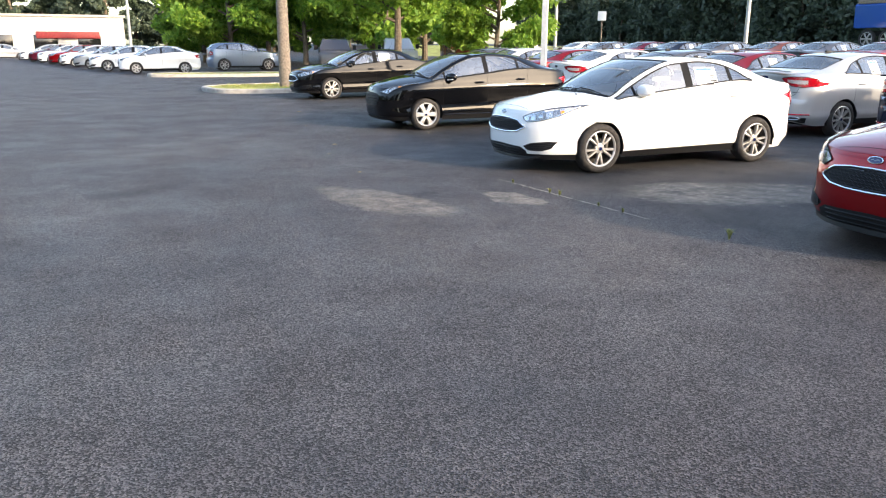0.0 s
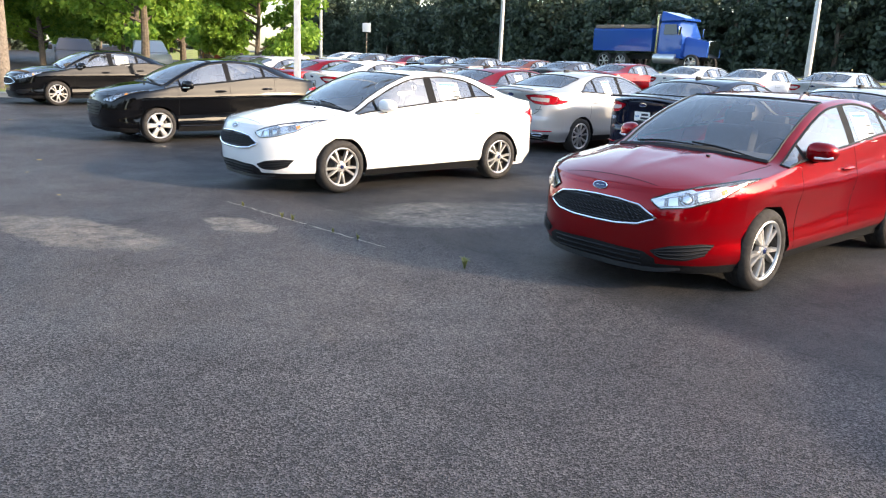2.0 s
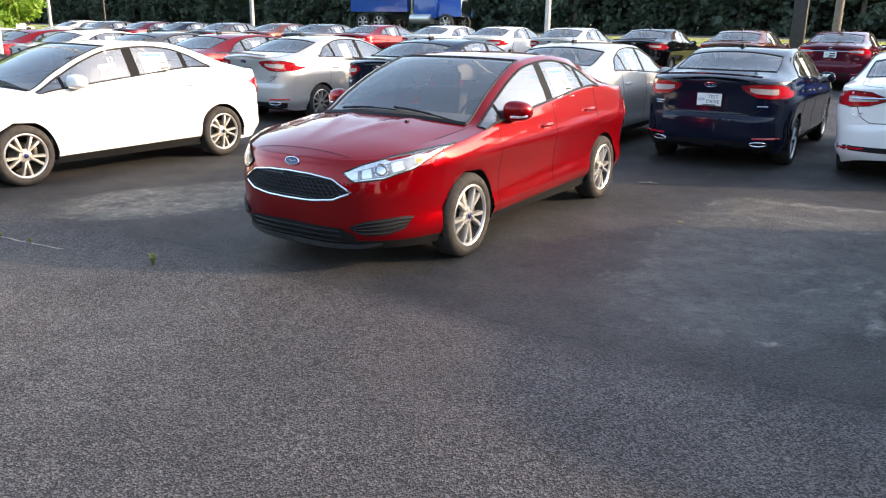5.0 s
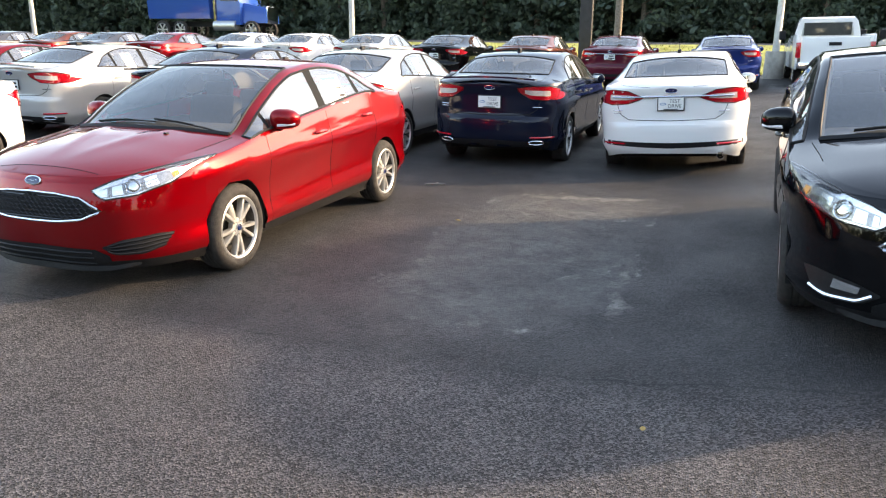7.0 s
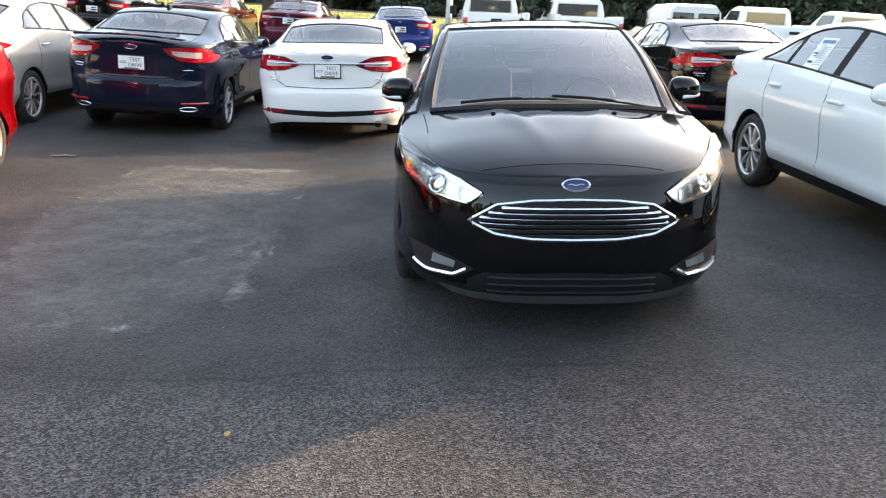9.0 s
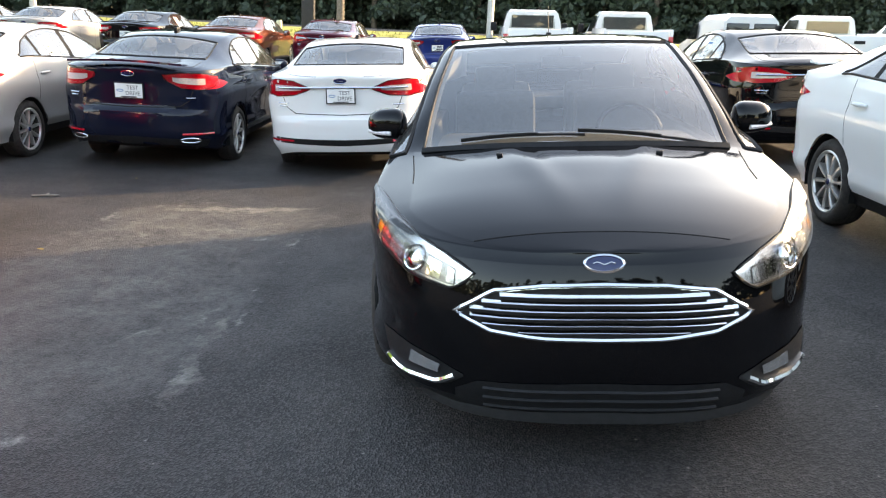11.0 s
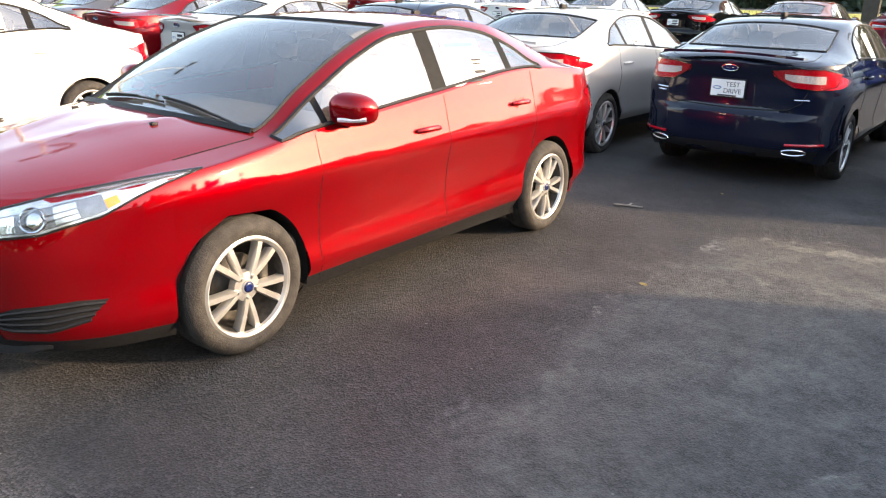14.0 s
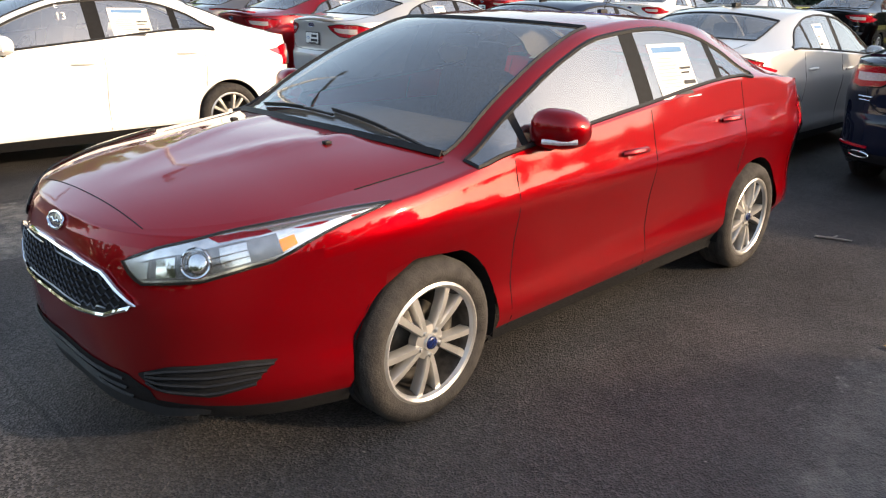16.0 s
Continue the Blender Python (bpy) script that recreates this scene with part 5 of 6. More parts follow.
    for cx, cy, rx, ry, turn, p, strength, rim, colour in (
            (0.20, -1.00, 2.60, 1.25, 0, 2.0, 0.32, 0.0, (0.125, 0.118, 0.108)),
            (1.60, -1.88, 2.16, 0.95, 0, 4.0, 0.8, 0.7, (0.165, 0.163, 0.150)),
            (3.20, -1.95, 0.62, 0.95, 0, 3.0, 0.50, 0.45, (0.18, 0.155, 0.12)),
            (0.22, -1.02, 0.16, 0.13, 0, 2.0, 0.0, 0.30, (0.10, 0.10, 0.10)),
            (0.93, -2.63, 0.13, 0.10, 0, 2.0, 0.0, 0.45, (0.10, 0.10, 0.10)),
            (0.70, -2.42, 0.16, 0.045, -48, 2.0, 0.4, 0.5, (0.20, 0.19, 0.17)),
            (0.42, -2.72, 0.60, 0.06, 3, 2.0, 0.6, 0.0, (0.34, 0.32, 0.28)),
            (3.60, -2.05, 0.11, 0.75, 10, 2.0, 0.8, 0.0, (0.36, 0.33, 0.27)),
            (0.55, -1.20, 0.42, 0.10, 8, 2.0, 0.5, 0.0, (0.22, 0.20, 0.17)),
            # real stain, its colour brightened to make up for shade falling on it
            (0.15, 3.35, 1.35, 0.72, -22, 2.4, 1.0, 0.8, (0.36, 0.31, 0.25)),
            (-3.75, 4.55, 0.45, 1.15, 22, 2.0, 0.8, 0.0, (0.40, 0.34, 0.26)),
            (-2.38, 4.10, 0.25, 0.45, 10, 2.0, 0.9, 0.0, (0.46, 0.40, 0.31)),
            (-3.2, 2.6, 1.5, 1.9, 0, 2.0, 0.30, 0.0, (0.20, 0.165, 0.13)),
            (-5.2, 9.5, 2.5, 1.2, 20, 2.0, 0.25, 0.0, (0.22, 0.20, 0.18))):
        d = blob(cx, cy, rx, ry, turn, p, 0.25 if rim or rx < 0.7 else 1.2)
        inside = calc("MULTIPLY", span(d, 1.0, 0.78), calc("MULTIPLY", calc("MULTIPLY", span(chalk, 0.34, 0.66, 0.12, 1.0), span(flecks, 0.36, 0.60, 0.35, 1.0)), span(tex(0.9, 5, 0.6, (2, cx, 0)), 0.3, 0.65, 0.35, 1.0)))
        base = mix("MIX", calc("MULTIPLY", inside, strength), base, colour)
        if rim:
            edge = calc("MULTIPLY", span(calc("ABSOLUTE", calc("SUBTRACT", d, 0.95)), min(0.25, 0.030 / min(rx, ry)), 0.0), span(tex(2.3, 6, 0.7, (cx, 5, 0)), 0.49, 0.62))
            edge = calc("MULTIPLY", edge, calc("MULTIPLY", span(chalk, 0.40, 0.60), span(flecks, 0.38, 0.58)))
            base = mix("MIX", calc("MULTIPLY", edge, rim), base, (0.42, 0.40, 0.37))
    d = blob(-6.37, 6.0, 0.42, 0.30, 0)
    base = mix("MIX", calc("MULTIPLY", span(d, 1.0, 0.5), 0.7), base, (0.03, 0.03, 0.03))
    # scattered pale crumbs
    crumbs = n.new("ShaderNodeTexVoronoi")
    crumbs.inputs["Scale"].default_value = 5.5
    l.new(co.outputs["Object"], crumbs.inputs["Vector"])
    base = mix("MIX", calc("MULTIPLY", span(crumbs.outputs["Distance"], 0.045, 0.02), 0.6), base, (0.33, 0.31, 0.28))
    l.new(base, b.inputs["Base Color"])
    l.new(span(tex(1.1, 6), 0.3, 0.75, 0.55, 0.85), b.inputs["Roughness"])
    b.inputs["Specular IOR Level"].default_value = 0.4
    u = n.new("ShaderNodeBump")
    put(u.inputs["Strength"], span(bays, 0, 1, 1.0, 0.7))
    u.inputs["Distance"].default_value = 0.010
    l.new(stones.outputs["Distance"], u.inputs["Height"])
    u2 = n.new("ShaderNodeBump")
    u2.inputs["Strength"].default_value, u2.inputs["Distance"].default_value = 0.5, 0.02
    l.new(tex(16, 5), u2.inputs["Height"])
    l.new(u2.outputs[0], u.inputs["Normal"])
    l.new(u.outputs[0], b.inputs["Normal"])
    return m


ASPHALT = asphalt_material()
GRASSGROUND = mat("dry_grass_ground", (0.33, 0.33, 0.08), 0.95, noise_scale=1.2, noise_mix=0.4, bump=0.8, bump_scale=20)
xs = sorted({-400, -200, -100, -60, *range(-40, 61, 2), *[v * 0.5 for v in range(-20, 60)], 80, 120, 200, 400})
ys = sorted({-400, -200, -100, -60, *range(-40, 101, 2), *[v * 0.5 for v in range(-30, 30)], 140, 200, 400})
gv = [(x, y, rise(x, y)) for y in ys for x in xs]
gf = [(j * len(xs) + i, j * len(xs) + i + 1, (j + 1) * len(xs) + i + 1, (j + 1) * len(xs) + i) for j in range(len(ys) - 1) for i in range(len(xs) - 1)]
ground = mesh_ob("ground", gv, gf, ASPHALT)
tagged(ground, "worn grey asphalt of the car lot with stains", "ground", kind="structure")

# grass strip on the bank, with a road behind it
gx = [26.6 + 0.7 * i for i in range(13)]
gy = [-60 + 2.5 * j for j in range(65)]
verts = [(x, y, rise(x, y) + 0.03 + 0.02 * math.sin(x * 3 + y)) for y in gy for x in gx]
faces = [(j * 13 + i, j * 13 + i + 1, (j + 1) * 13 + i + 1, (j + 1) * 13 + i) for j in range(64) for i in range(12)]
strip = mesh_ob("ground_grass_strip", verts, faces, GRASSGROUND)
tagged(strip, "sunlit yellow-green grass strip along the road", "grass strip", kind="structure")
rng = np.random.default_rng(4)


def blades(name, spots, h, w, material, label):
    """Short upright leaves at the given spots, joined."""
    verts, faces = [], []
    for x, y, z in spots:
        a = rng.uniform(0, 6.28)
        hh = h * rng.uniform(0.5, 1.3)
        dx, dy = math.cos(a) * w, math.sin(a) * w
        lx, ly = rng.uniform(-0.4, 0.4, 2) * hh
        k = len(verts)
        verts += [(x - dx, y - dy, z), (x + dx, y + dy, z), (x + dx * 0.6 + lx * 0.5, y + dy * 0.6 + ly * 0.5, z + hh * 0.6), (x + lx, y + ly, z + hh)]
        faces += [(k, k + 1, k + 2), (k, k + 2, k + 3)]
    ob = mesh_ob(name, verts, faces, material, smooth=False)
    return tagged(ob, label, "grass", kind="stuff")


def leaf_material(name, c0, c1, through_light=0.35):
    m = bpy.data.materials.new(name)
    m.use_nodes = True
    n, l = m.node_tree.nodes, m.node_tree.links
    b = n["Principled BSDF"]
    b.inputs["Roughness"].default_value = 0.6
    g = n.new("ShaderNodeNewGeometry")
    r = n.new("ShaderNodeValToRGB")
    r.color_ramp.elements[0].color, r.color_ramp.elements[1].color = (*c0, 1), (*c1, 1)
    l.new(g.outputs["Random Per Island"], r.inputs[0])
    l.new(r.outputs[0], b.inputs["Base Color"])
    t = n.new("ShaderNodeBsdfTranslucent")
    l.new(r.outputs[0], t.inputs["Color"])
    x = n.new("ShaderNodeMixShader")
    x.inputs[0].default_value = through_light
    l.new(b.outputs[0], x.inputs[1])
    l.new(t.outputs[0], x.inputs[2])
    l.new(x.outputs[0], n["Material Output"].inputs["Surface"])
    return m


LAWN = leaf_material("lawn_blades", (0.20, 0.23, 0.05), (0.40, 0.38, 0.10))
PINE = leaf_material("pine_needles", (0.040, 0.064, 0.046), (0.088, 0.12, 0.068), 0.25)
MAPLE = leaf_material("light_leaves", (0.11, 0.24, 0.025), (0.32, 0.47, 0.06), 0.55)
blades("lawn", [(x, y, rise(x, y) + 0.02) for x, y in zip(rng.uniform(26.7, 34.5, 9000), rng.uniform(-30, 55, 9000))], 0.12, 0.03, LAWN, "mown yellowish grass on the bank before the road")


def tree_thing(name, height, spread, low, leaves, size, leaf, seed, label, conical=False):
    """A tapered trunk with limbs and a ragged crown of small leaf clumps with gaps."""
    r = np.random.default_rng(seed)
    t = empty(name)
    bm = bmesh.new()
    lean = r.uniform(-0.03, 0.03, 2)
    n = 9
    line = [(lean[0] * height * k / n + 0.05 * math.sin(k), lean[1] * height * k / n, height * 0.95 * k / n - 0.1) for k in range(n + 1)]
    add_tube(bm, line, 0.2, 9, taper=[max(0.03, 0.022 * height * (1 - k / (n + 0.5)) + 0.02) for k in range(n + 1)])
    centres = []
    for k in range(26):
        f = low + (1 - low) * (k + r.uniform(0, 1)) / 26
        a = r.uniform(0, 6.28)
        reach = spread * ((1.05 - f) * 1.1 if conical else math.sin(math.pi * min(1, 0.18 + 0.82 * (f - low) / (1 - low + 1e-6))) ** 0.7) * r.uniform(0.6, 1.1)
        z0 = height * f * 0.92
        p = [(lean[0] * z0, lean[1] * z0, z0), (math.cos(a) * reach * 0.5, math.sin(a) * reach * 0.5, z0 + reach * 0.22), (math.cos(a) * reach, math.sin(a) * reach, z0 + reach * (0.05 if conical else 0.35))]
        add_tube(bm, p, 0.05, 5, taper=[0.05 + 0.01 * reach, 0.035, 0.012])
        for q in (0.35, 0.6, 0.8, 1.0):
            centres.append((p[2][0] * q, p[2][1] * q, z0 + (p[2][2] - z0) * q, 0.28 + 0.20 * reach * (0.4 + q * 0.6)))
    part("trunk", bm, BARK, t)
    c = np.array(centres)
    pick = r.integers(0, len(c), leaves)
    d = r.normal(size=(leaves, 3))
    d /= np.linalg.norm(d, axis=1)[:, None]
    pos = c[pick, :3] + d * (c[pick, 3] * r.uniform(0.2, 1.0, leaves) ** 0.5)[:, None] * np.array([1, 1, 0.7])
    pos[:, 2] = np.maximum(pos[:, 2], 0.15)
    u = r.normal(size=(leaves, 3))
    u /= np.linalg.norm(u, axis=1)[:, None]
    v = np.cross(u, r.normal(size=(leaves, 3)))
    v /= np.linalg.norm(v, axis=1)[:, None]
    sz = size * r.uniform(0.5, 1.3, leaves)[:, None]
    verts = np.concatenate([pos - u * sz, pos + v * sz * 0.55, pos + u * sz, pos - v * sz * 0.55], axis=1).reshape(-1, 3)
    ids = np.arange(leaves * 4).reshape(-1, 4)
    mesh_ob("crown", verts.tolist(), ids.tolist(), leaf, t, smooth=False)
    return tagged(t, label, "tree")


pines = [tree_thing("pine_tree", 8.6 + 0.7 * k, 2.9 + 0.2 * k, 0.03, 9500, 0.24, PINE, 11 + k, "dark green tree, in the woods behind the road or added out of view", conical=(k != 1)) for k in range(3)]
for k, p in enumerate(pines):
    p.matrix_basis = pose(54 + k, 4 + 6 * k, 1.0)
    p["group"] = "trees of the woods"
r2 = random.Random(7)
spots = []
for row, x0 in enumerate((52, 56.5)):
    y = -62.0 + 2 * row
    while y < 95:
        spots.append((x0 + r2.uniform(-1.2, 1.2), y))
        y += r2.uniform(3.3, 4.6)
for k in range(34):                       # unseen trees added behind the walker for dark reflections; sides follow
    spots.append((-46 + r2.uniform(-3, 3), -40 + k * 4.2))
for k in range(26):
    spots.append((-44 + k * 4.0, 122 + r2.uniform(-3, 3)))
# unseen tall trees added to hold low sky glow off the car sides
for k in range(32):
    spots.append((-50 + k * 4.2, -72 + r2.uniform(-4, 4)))
for x, y in spots:
    copy_thing(r2.choice(pines), pose(x, y, rise(min(x, 40), y) - 0.1, 0, 0, r2.uniform(0, 360)) @ Matrix.Scale(r2.uniform(0.8, 1.1) * (1.0 if x > 48 else 2.5 if y < -64 else 1.5), 4))

# undergrowth that closes the edge of the woods
def thicket(n, x0, x1, y0, y1, h, seed):
    r = np.random.default_rng(seed)
    pos = np.stack([r.uniform(x0, x1, n), r.uniform(y0, y1, n), 0.9 + h * r.uniform(0, 1, n) ** 1.4], axis=1)
    pos[:, 0] += 0.9 * np.sin(pos[:, 1] * 0.7) + 0.5 * np.sin(pos[:, 1] * 1.9)
    u = r.normal(size=(n, 3))
    u /= np.linalg.norm(u, axis=1)[:, None]
    v = np.cross(u, r.normal(size=(n, 3)))
    v /= np.linalg.norm(v, axis=1)[:, None]
    sz = 0.21 * r.uniform(0.5, 1.4, n)[:, None]
    verts = np.concatenate([pos - u * sz, pos + v * sz * 0.6, pos + u * sz, pos - v * sz * 0.6], axis=1).reshape(-1, 3)
    ob = mesh_ob("undergrowth", verts.tolist(), np.arange(n * 4).reshape(-1, 4).tolist(), PINE, smooth=False)
    return tagged(ob, "dense dark undergrowth at the edge of the woods", "bushes", kind="stuff")


thicket(120000, 50.5, 54.5, -62, 95, 6.5, 21)
thicket(120000, 57.5, 60.0, -70, 110, 8.5, 22)


# ---------------------------------------------------------------- islands, poles, signs
def kerbed_island(cx, cy, rx, ry, turn, label):
    """A long rounded island: a kerb ring with a rounded edge and turf inside."""
    isl = empty("traffic_island")
    n = 56
    loop = []
    for k in range(n):
        a = 2 * math.pi * k / n
        c, s_ = math.cos(a), math.sin(a)
        loop.append((math.copysign(abs(c) ** 0.45, c) * rx, math.copysign(abs(s_) ** 0.7, s_) * ry))
    prof = [(0.0, -0.05), (0.0, 0.12), (0.03, 0.15), (0.16, 0.155), (0.17, 0.10)]
    bm = bmesh.new()
    rings = []
    for ins, z in prof:
        rings.append([bm.verts.new((x * (1 - ins / rx), y * (1 - ins / ry), z)) for x, y in loop])
    for a, b in zip(rings, rings[1:]):
        for k in range(n):
            bm.faces.new((a[k], a[(k + 1) % n], b[(k + 1) % n], b[k]))
    part("kerb", bm, CONCRETE, isl, "weathered concrete kerb")
    bm = bmesh.new()
    bm.faces.new([bm.verts.new((x * (1 - 0.165 / rx), y * (1 - 0.165 / ry), 0.125)) for x, y in loop])
    part("turf", bm, GRASSGROUND, isl, "dry yellow turf", smooth=False)
    isl.matrix_basis = pose(cx, cy, rise(cx, cy), 0, 0, turn)
    return tagged(isl, label, "traffic island")


kerbed_island(2.2, 25.6, 5.2, 2.1, 8, "kerbed island with dry yellow turf beside the bay")
kerbed_island(4.0, 38.2, 8.0, 1.6, -3, "long kerbed island before the far rows")
r4 = np.random.default_rng(9)
blades("island_grass", [(x, y, 0.125) for x, y in zip(r4.uniform(-2.3, 6.5, 2500), r4.uniform(24.4, 26.8, 2500))], 0.07, 0.012, LAWN, "dry yellow grass on the kerbed island")


def light_pole(x, y, r0, r1, h, material, label, square=False, base=False):
    p = empty("light_pole")
    bm = bmesh.new()
    add_tube(bm, [(0, 0, -0.1), (0, 0, h * 0.5), (0, 0, h)], r0, 4 if square else 12, taper=[r0, (r0 + r1) / 2, r1])
    part("pole", bm, material, p, smooth=not square)
    bm = bmesh.new()
    add_box(bm, 0.7, 0, h + 0.05, 0.9, 0.35, 0.16, bevel=0.03)
    add_box(bm, -0.7, 0, h + 0.05, 0.9, 0.35, 0.16, bevel=0.03)
    add_tube(bm, [(-0.5, 0, h), (0.5, 0, h)], 0.04)
    part("lamp_head", bm, BLACK, p)
    bm = bmesh.new()
    if base:
        bmesh.ops.create_cone(bm, cap_ends=True, segments=24, radius1=0.33, radius2=0.31, depth=0.95, matrix=Matrix.Translation((0, 0, 0.42)))
        part("footing", bm, CONCRETE, p, "round concrete footing")
    else:
        add_box(bm, 0, 0, 0.03, 0.38, 0.38, 0.06, bevel=0.01)
        part("base_plate", bm, material, p)
    p.matrix_basis = pose(x, y, rise(x, y))
    return tagged(p, label, "light pole", "light poles")


WHITEPAINT = mat("white_pole_paint", (0.62, 0.62, 0.60), 0.5, noise_scale=6, noise_mix=0.12)
light_pole(4.4, 14.7, 0.095, 0.085, 9.0, WHITEPAINT, "white square light pole between two rows of cars", square=True)
for y in (45.4, 27.4, 10.9, -4.8):
    light_pole(24.0, y, 0.12, 0.08, 9.5, STEEL, "grey tapered light pole on a concrete footing", base=True)
light_pole(-0.13, 25.0, 0.22, 0.17, 9.0, WOODPOLE, "brown weathered pole on the kerbed island")
light_pole(-4.0, 52.0, 0.10, 0.07, 9.0, STEEL, "pale light pole far across the lot")


def road_sign(x, y, h):
    s = empty("road_sign")
    bm = bmesh.new()
    add_box(bm, 0, 0, h / 2, 0.06, 0.06, h, bevel=0.008)
    part("post", bm, WOODPOLE, s)
    bm = bmesh.new()
    add_box(bm, -0.04, 0, h - 0.35, 0.012, 0.62, 0.62, bevel=0.004)
    part("panel", bm, PAPER, s, "plain pale sign panel")
    s.matrix_basis = pose(x, y, rise(x, y), 0, 0, 35)
    return tagged(s, "pale square sign on a thin post in the grass", "road sign")


road_sign(27.0, 44.1, 3.6)
MARKER = mat("marker_plastic", (0.62, 0.58, 0.40), 0.5, noise_scale=5, noise_mix=0.1)
post = empty("marker_post")
bm = bmesh.new()
bmesh.ops.create_cone(bm, cap_ends=True, segments=16, radius1=0.11, radius2=0.11, depth=1.2, matrix=Matrix.Translation((0, 0, 0.6)))
part("tube", bm, MARKER, post)
bm = bmesh.new()
bmesh.ops.create_cone(bm, cap_ends=True, segments=16, radius1=0.125, radius2=0.10, depth=0.14, matrix=Matrix.Translation((0, 0, 1.24)))
part("cap", bm, MARKER, post)
post.matrix_basis = pose(28.0, 3.35, rise(28, 3.35))
tagged(post, "pale yellow marker post standing in the grass", "marker post")
REDBOARD = mat("red_board", (0.22, 0.02, 0.02), 0.5, noise_scale=4, noise_mix=0.2)
DARKBOARD = mat("dark_board", (0.03, 0.028, 0.03), 0.6, noise_scale=4, noise_mix=0.3)
sg = empty("pylon_sign")
bm = bmesh.new()
add_box(bm, 0, 0, 2.0, 0.35, 0.52, 4.0, bevel=0.02)
part("pylon", bm, DARKBOARD, sg)
bm = bmesh.new()
add_box(bm, 0, 0, 4.6, 0.4, 2.6, 1.6, bevel=0.03)
part("panel", bm, REDBOARD, sg, "dark red sign panel")
sg.matrix_basis = pose(30.0, 2.6, rise(30, 2.6))
tagged(sg, "dark pylon sign standing at the roadside grass", "pylon sign")
light_pole(29.0, 1.1, 0.16, 0.13, 9.5, WOODPOLE, "wooden utility pole beside the pylon sign")


# ---------------------------------------------------------------- pickups, van and lorry
def utility_wheels(car, xs_, hw, r):
    s = dict(wheel=r)
    me = wheel_meshes(s, "five")
    for ax in xs_:
        for sign in (-1, 1):
            rim = new("wheel", me[0])
            rim.parent = car
            rim.matrix_basis = pose(ax, sign * hw, r, 0, 0, 0 if sign < 0 else 180)
            o = new("tyre", me[1])
            o.parent = rim
            tagged(rim, "wheel with a dark rubber tyre")


def solid(bm, sections):
    """Joins four-cornered rounded sections (x, half width low, half width high, z low, z high) along x."""
    rings = []
    for x, w0, w1, z0, z1 in sections:
        c = 0.10 * (z1 - z0)
        pts = [(-w0, z0), (-w0 * 0.5 - w1 * 0.5 - 0.01, (z0 + z1) / 2), (-w1, z1 - c), (-w1 + c, z1), (w1 - c, z1), (w1, z1 - c), (w0 * 0.5 + w1 * 0.5 + 0.01, (z0 + z1) / 2), (w0, z0)]
        rings.append([bm.verts.new((x, y, z)) for y, z in pts])
    for a, b in zip(rings, rings[1:]):
        for j in range(8):
            bm.faces.new((a[j], a[(j + 1) % 8], b[(j + 1) % 8], b[j]))
    bm.faces.new(rings[0])
    bm.faces.new(rings[-1])


def pickup(paint, metal):
    p = empty("pickup_truck")
    bm = bmesh.new()
    solid(bm, [(-0.95, 0.85, 0.80, 0.5, 1.05), (-0.85, 0.97, 0.93, 0.45, 1.20), (1.0, 1.0, 0.97, 0.45, 1.27), (2.5, 1.0, 0.97, 0.45, 1.27)])
    part("body", bm, PAINT, p)
    bm = bmesh.new()
    solid(bm, [(0.75, 0.95, 0.92, 1.2, 1.28), (1.35, 0.93, 0.76, 1.2, 1.86), (1.8, 0.93, 0.77, 1.2, 1.93), (2.45, 0.93, 0.77, 1.2, 1.91), (2.55, 0.93, 0.80, 1.2, 1.86)])
    cab = part("cab", bm, PAINT, p)
    for sgn in (-1, 1):
        bm = bmesh.new()
        vs = [bm.verts.new(c) for c in ((1.25, sgn * 0.945, 1.30), (2.40, sgn * 0.945, 1.30), (2.35, sgn * 0.835, 1.78), (1.55, sgn * 0.835, 1.78))]
        bm.faces.new(vs)
        part("side_window", bm, GLOSSBLACK, cab, smooth=False)
        bm = bmesh.new()
        add_box(bm, 1.15, sgn * 1.16, 1.40, 0.10, 0.20, 0.28, bevel=0.04)
        part("door_mirror", bm, BLACK, p)
        bm = bmesh.new()
        add_box(bm, 3.65, sgn * 0.965, 0.92, 2.2, 0.07, 0.95, bevel=0.03)
        part("bed_side", bm, PAINT, p)
        bm = bmesh.new()
        add_box(bm, 4.74, sgn * 0.93, 0.98, 0.06, 0.13, 0.42, bevel=0.02)
        part("tail_lamp", bm, REDLAMP, p)
    bm = bmesh.new()
    vs = [bm.verts.new(c) for c in ((2.565, -0.72, 1.36), (2.565, 0.72, 1.36), (2.565, 0.66, 1.76), (2.565, -0.66, 1.76))]
    bm.faces.new(vs)
    part("rear_window", bm, GLASS, cab, smooth=False).visible_shadow = False
    bm = bmesh.new()
    add_box(bm, 2.545, 0, 1.56, 0.02, 1.30, 0.36)
    part("window_lining", bm, TRIMGREY, cab)
    bm = bmesh.new()
    add_box(bm, 4.70, 0, 0.98, 0.08, 1.72, 0.70, bevel=0.03)
    tg = part("tailgate", bm, PAINT, p)
    bm = bmesh.new()
    add_box(bm, 4.75, 0, 1.14, 0.02, 0.32, 0.09, bevel=0.008)
    part("handle", bm, BLACK, tg)
    bm = bmesh.new()
    add_box(bm, 4.82, 0, 0.56, 0.20, 1.85, 0.18, bevel=0.04)
    part("rear_bumper", bm, CHROME, p)
    bm = bmesh.new()
    add_box(bm, 3.65, 0, 0.62, 2.1, 1.8, 0.06)
    add_box(bm, 2.6, 0, 0.42, 3.9, 1.2, 0.2)
    part("bed_floor", bm, BLACK, p)
    utility_wheels(p, (0.0, 3.65), 0.84, 0.38)
    paint_car(p, paint, metal)
    return p


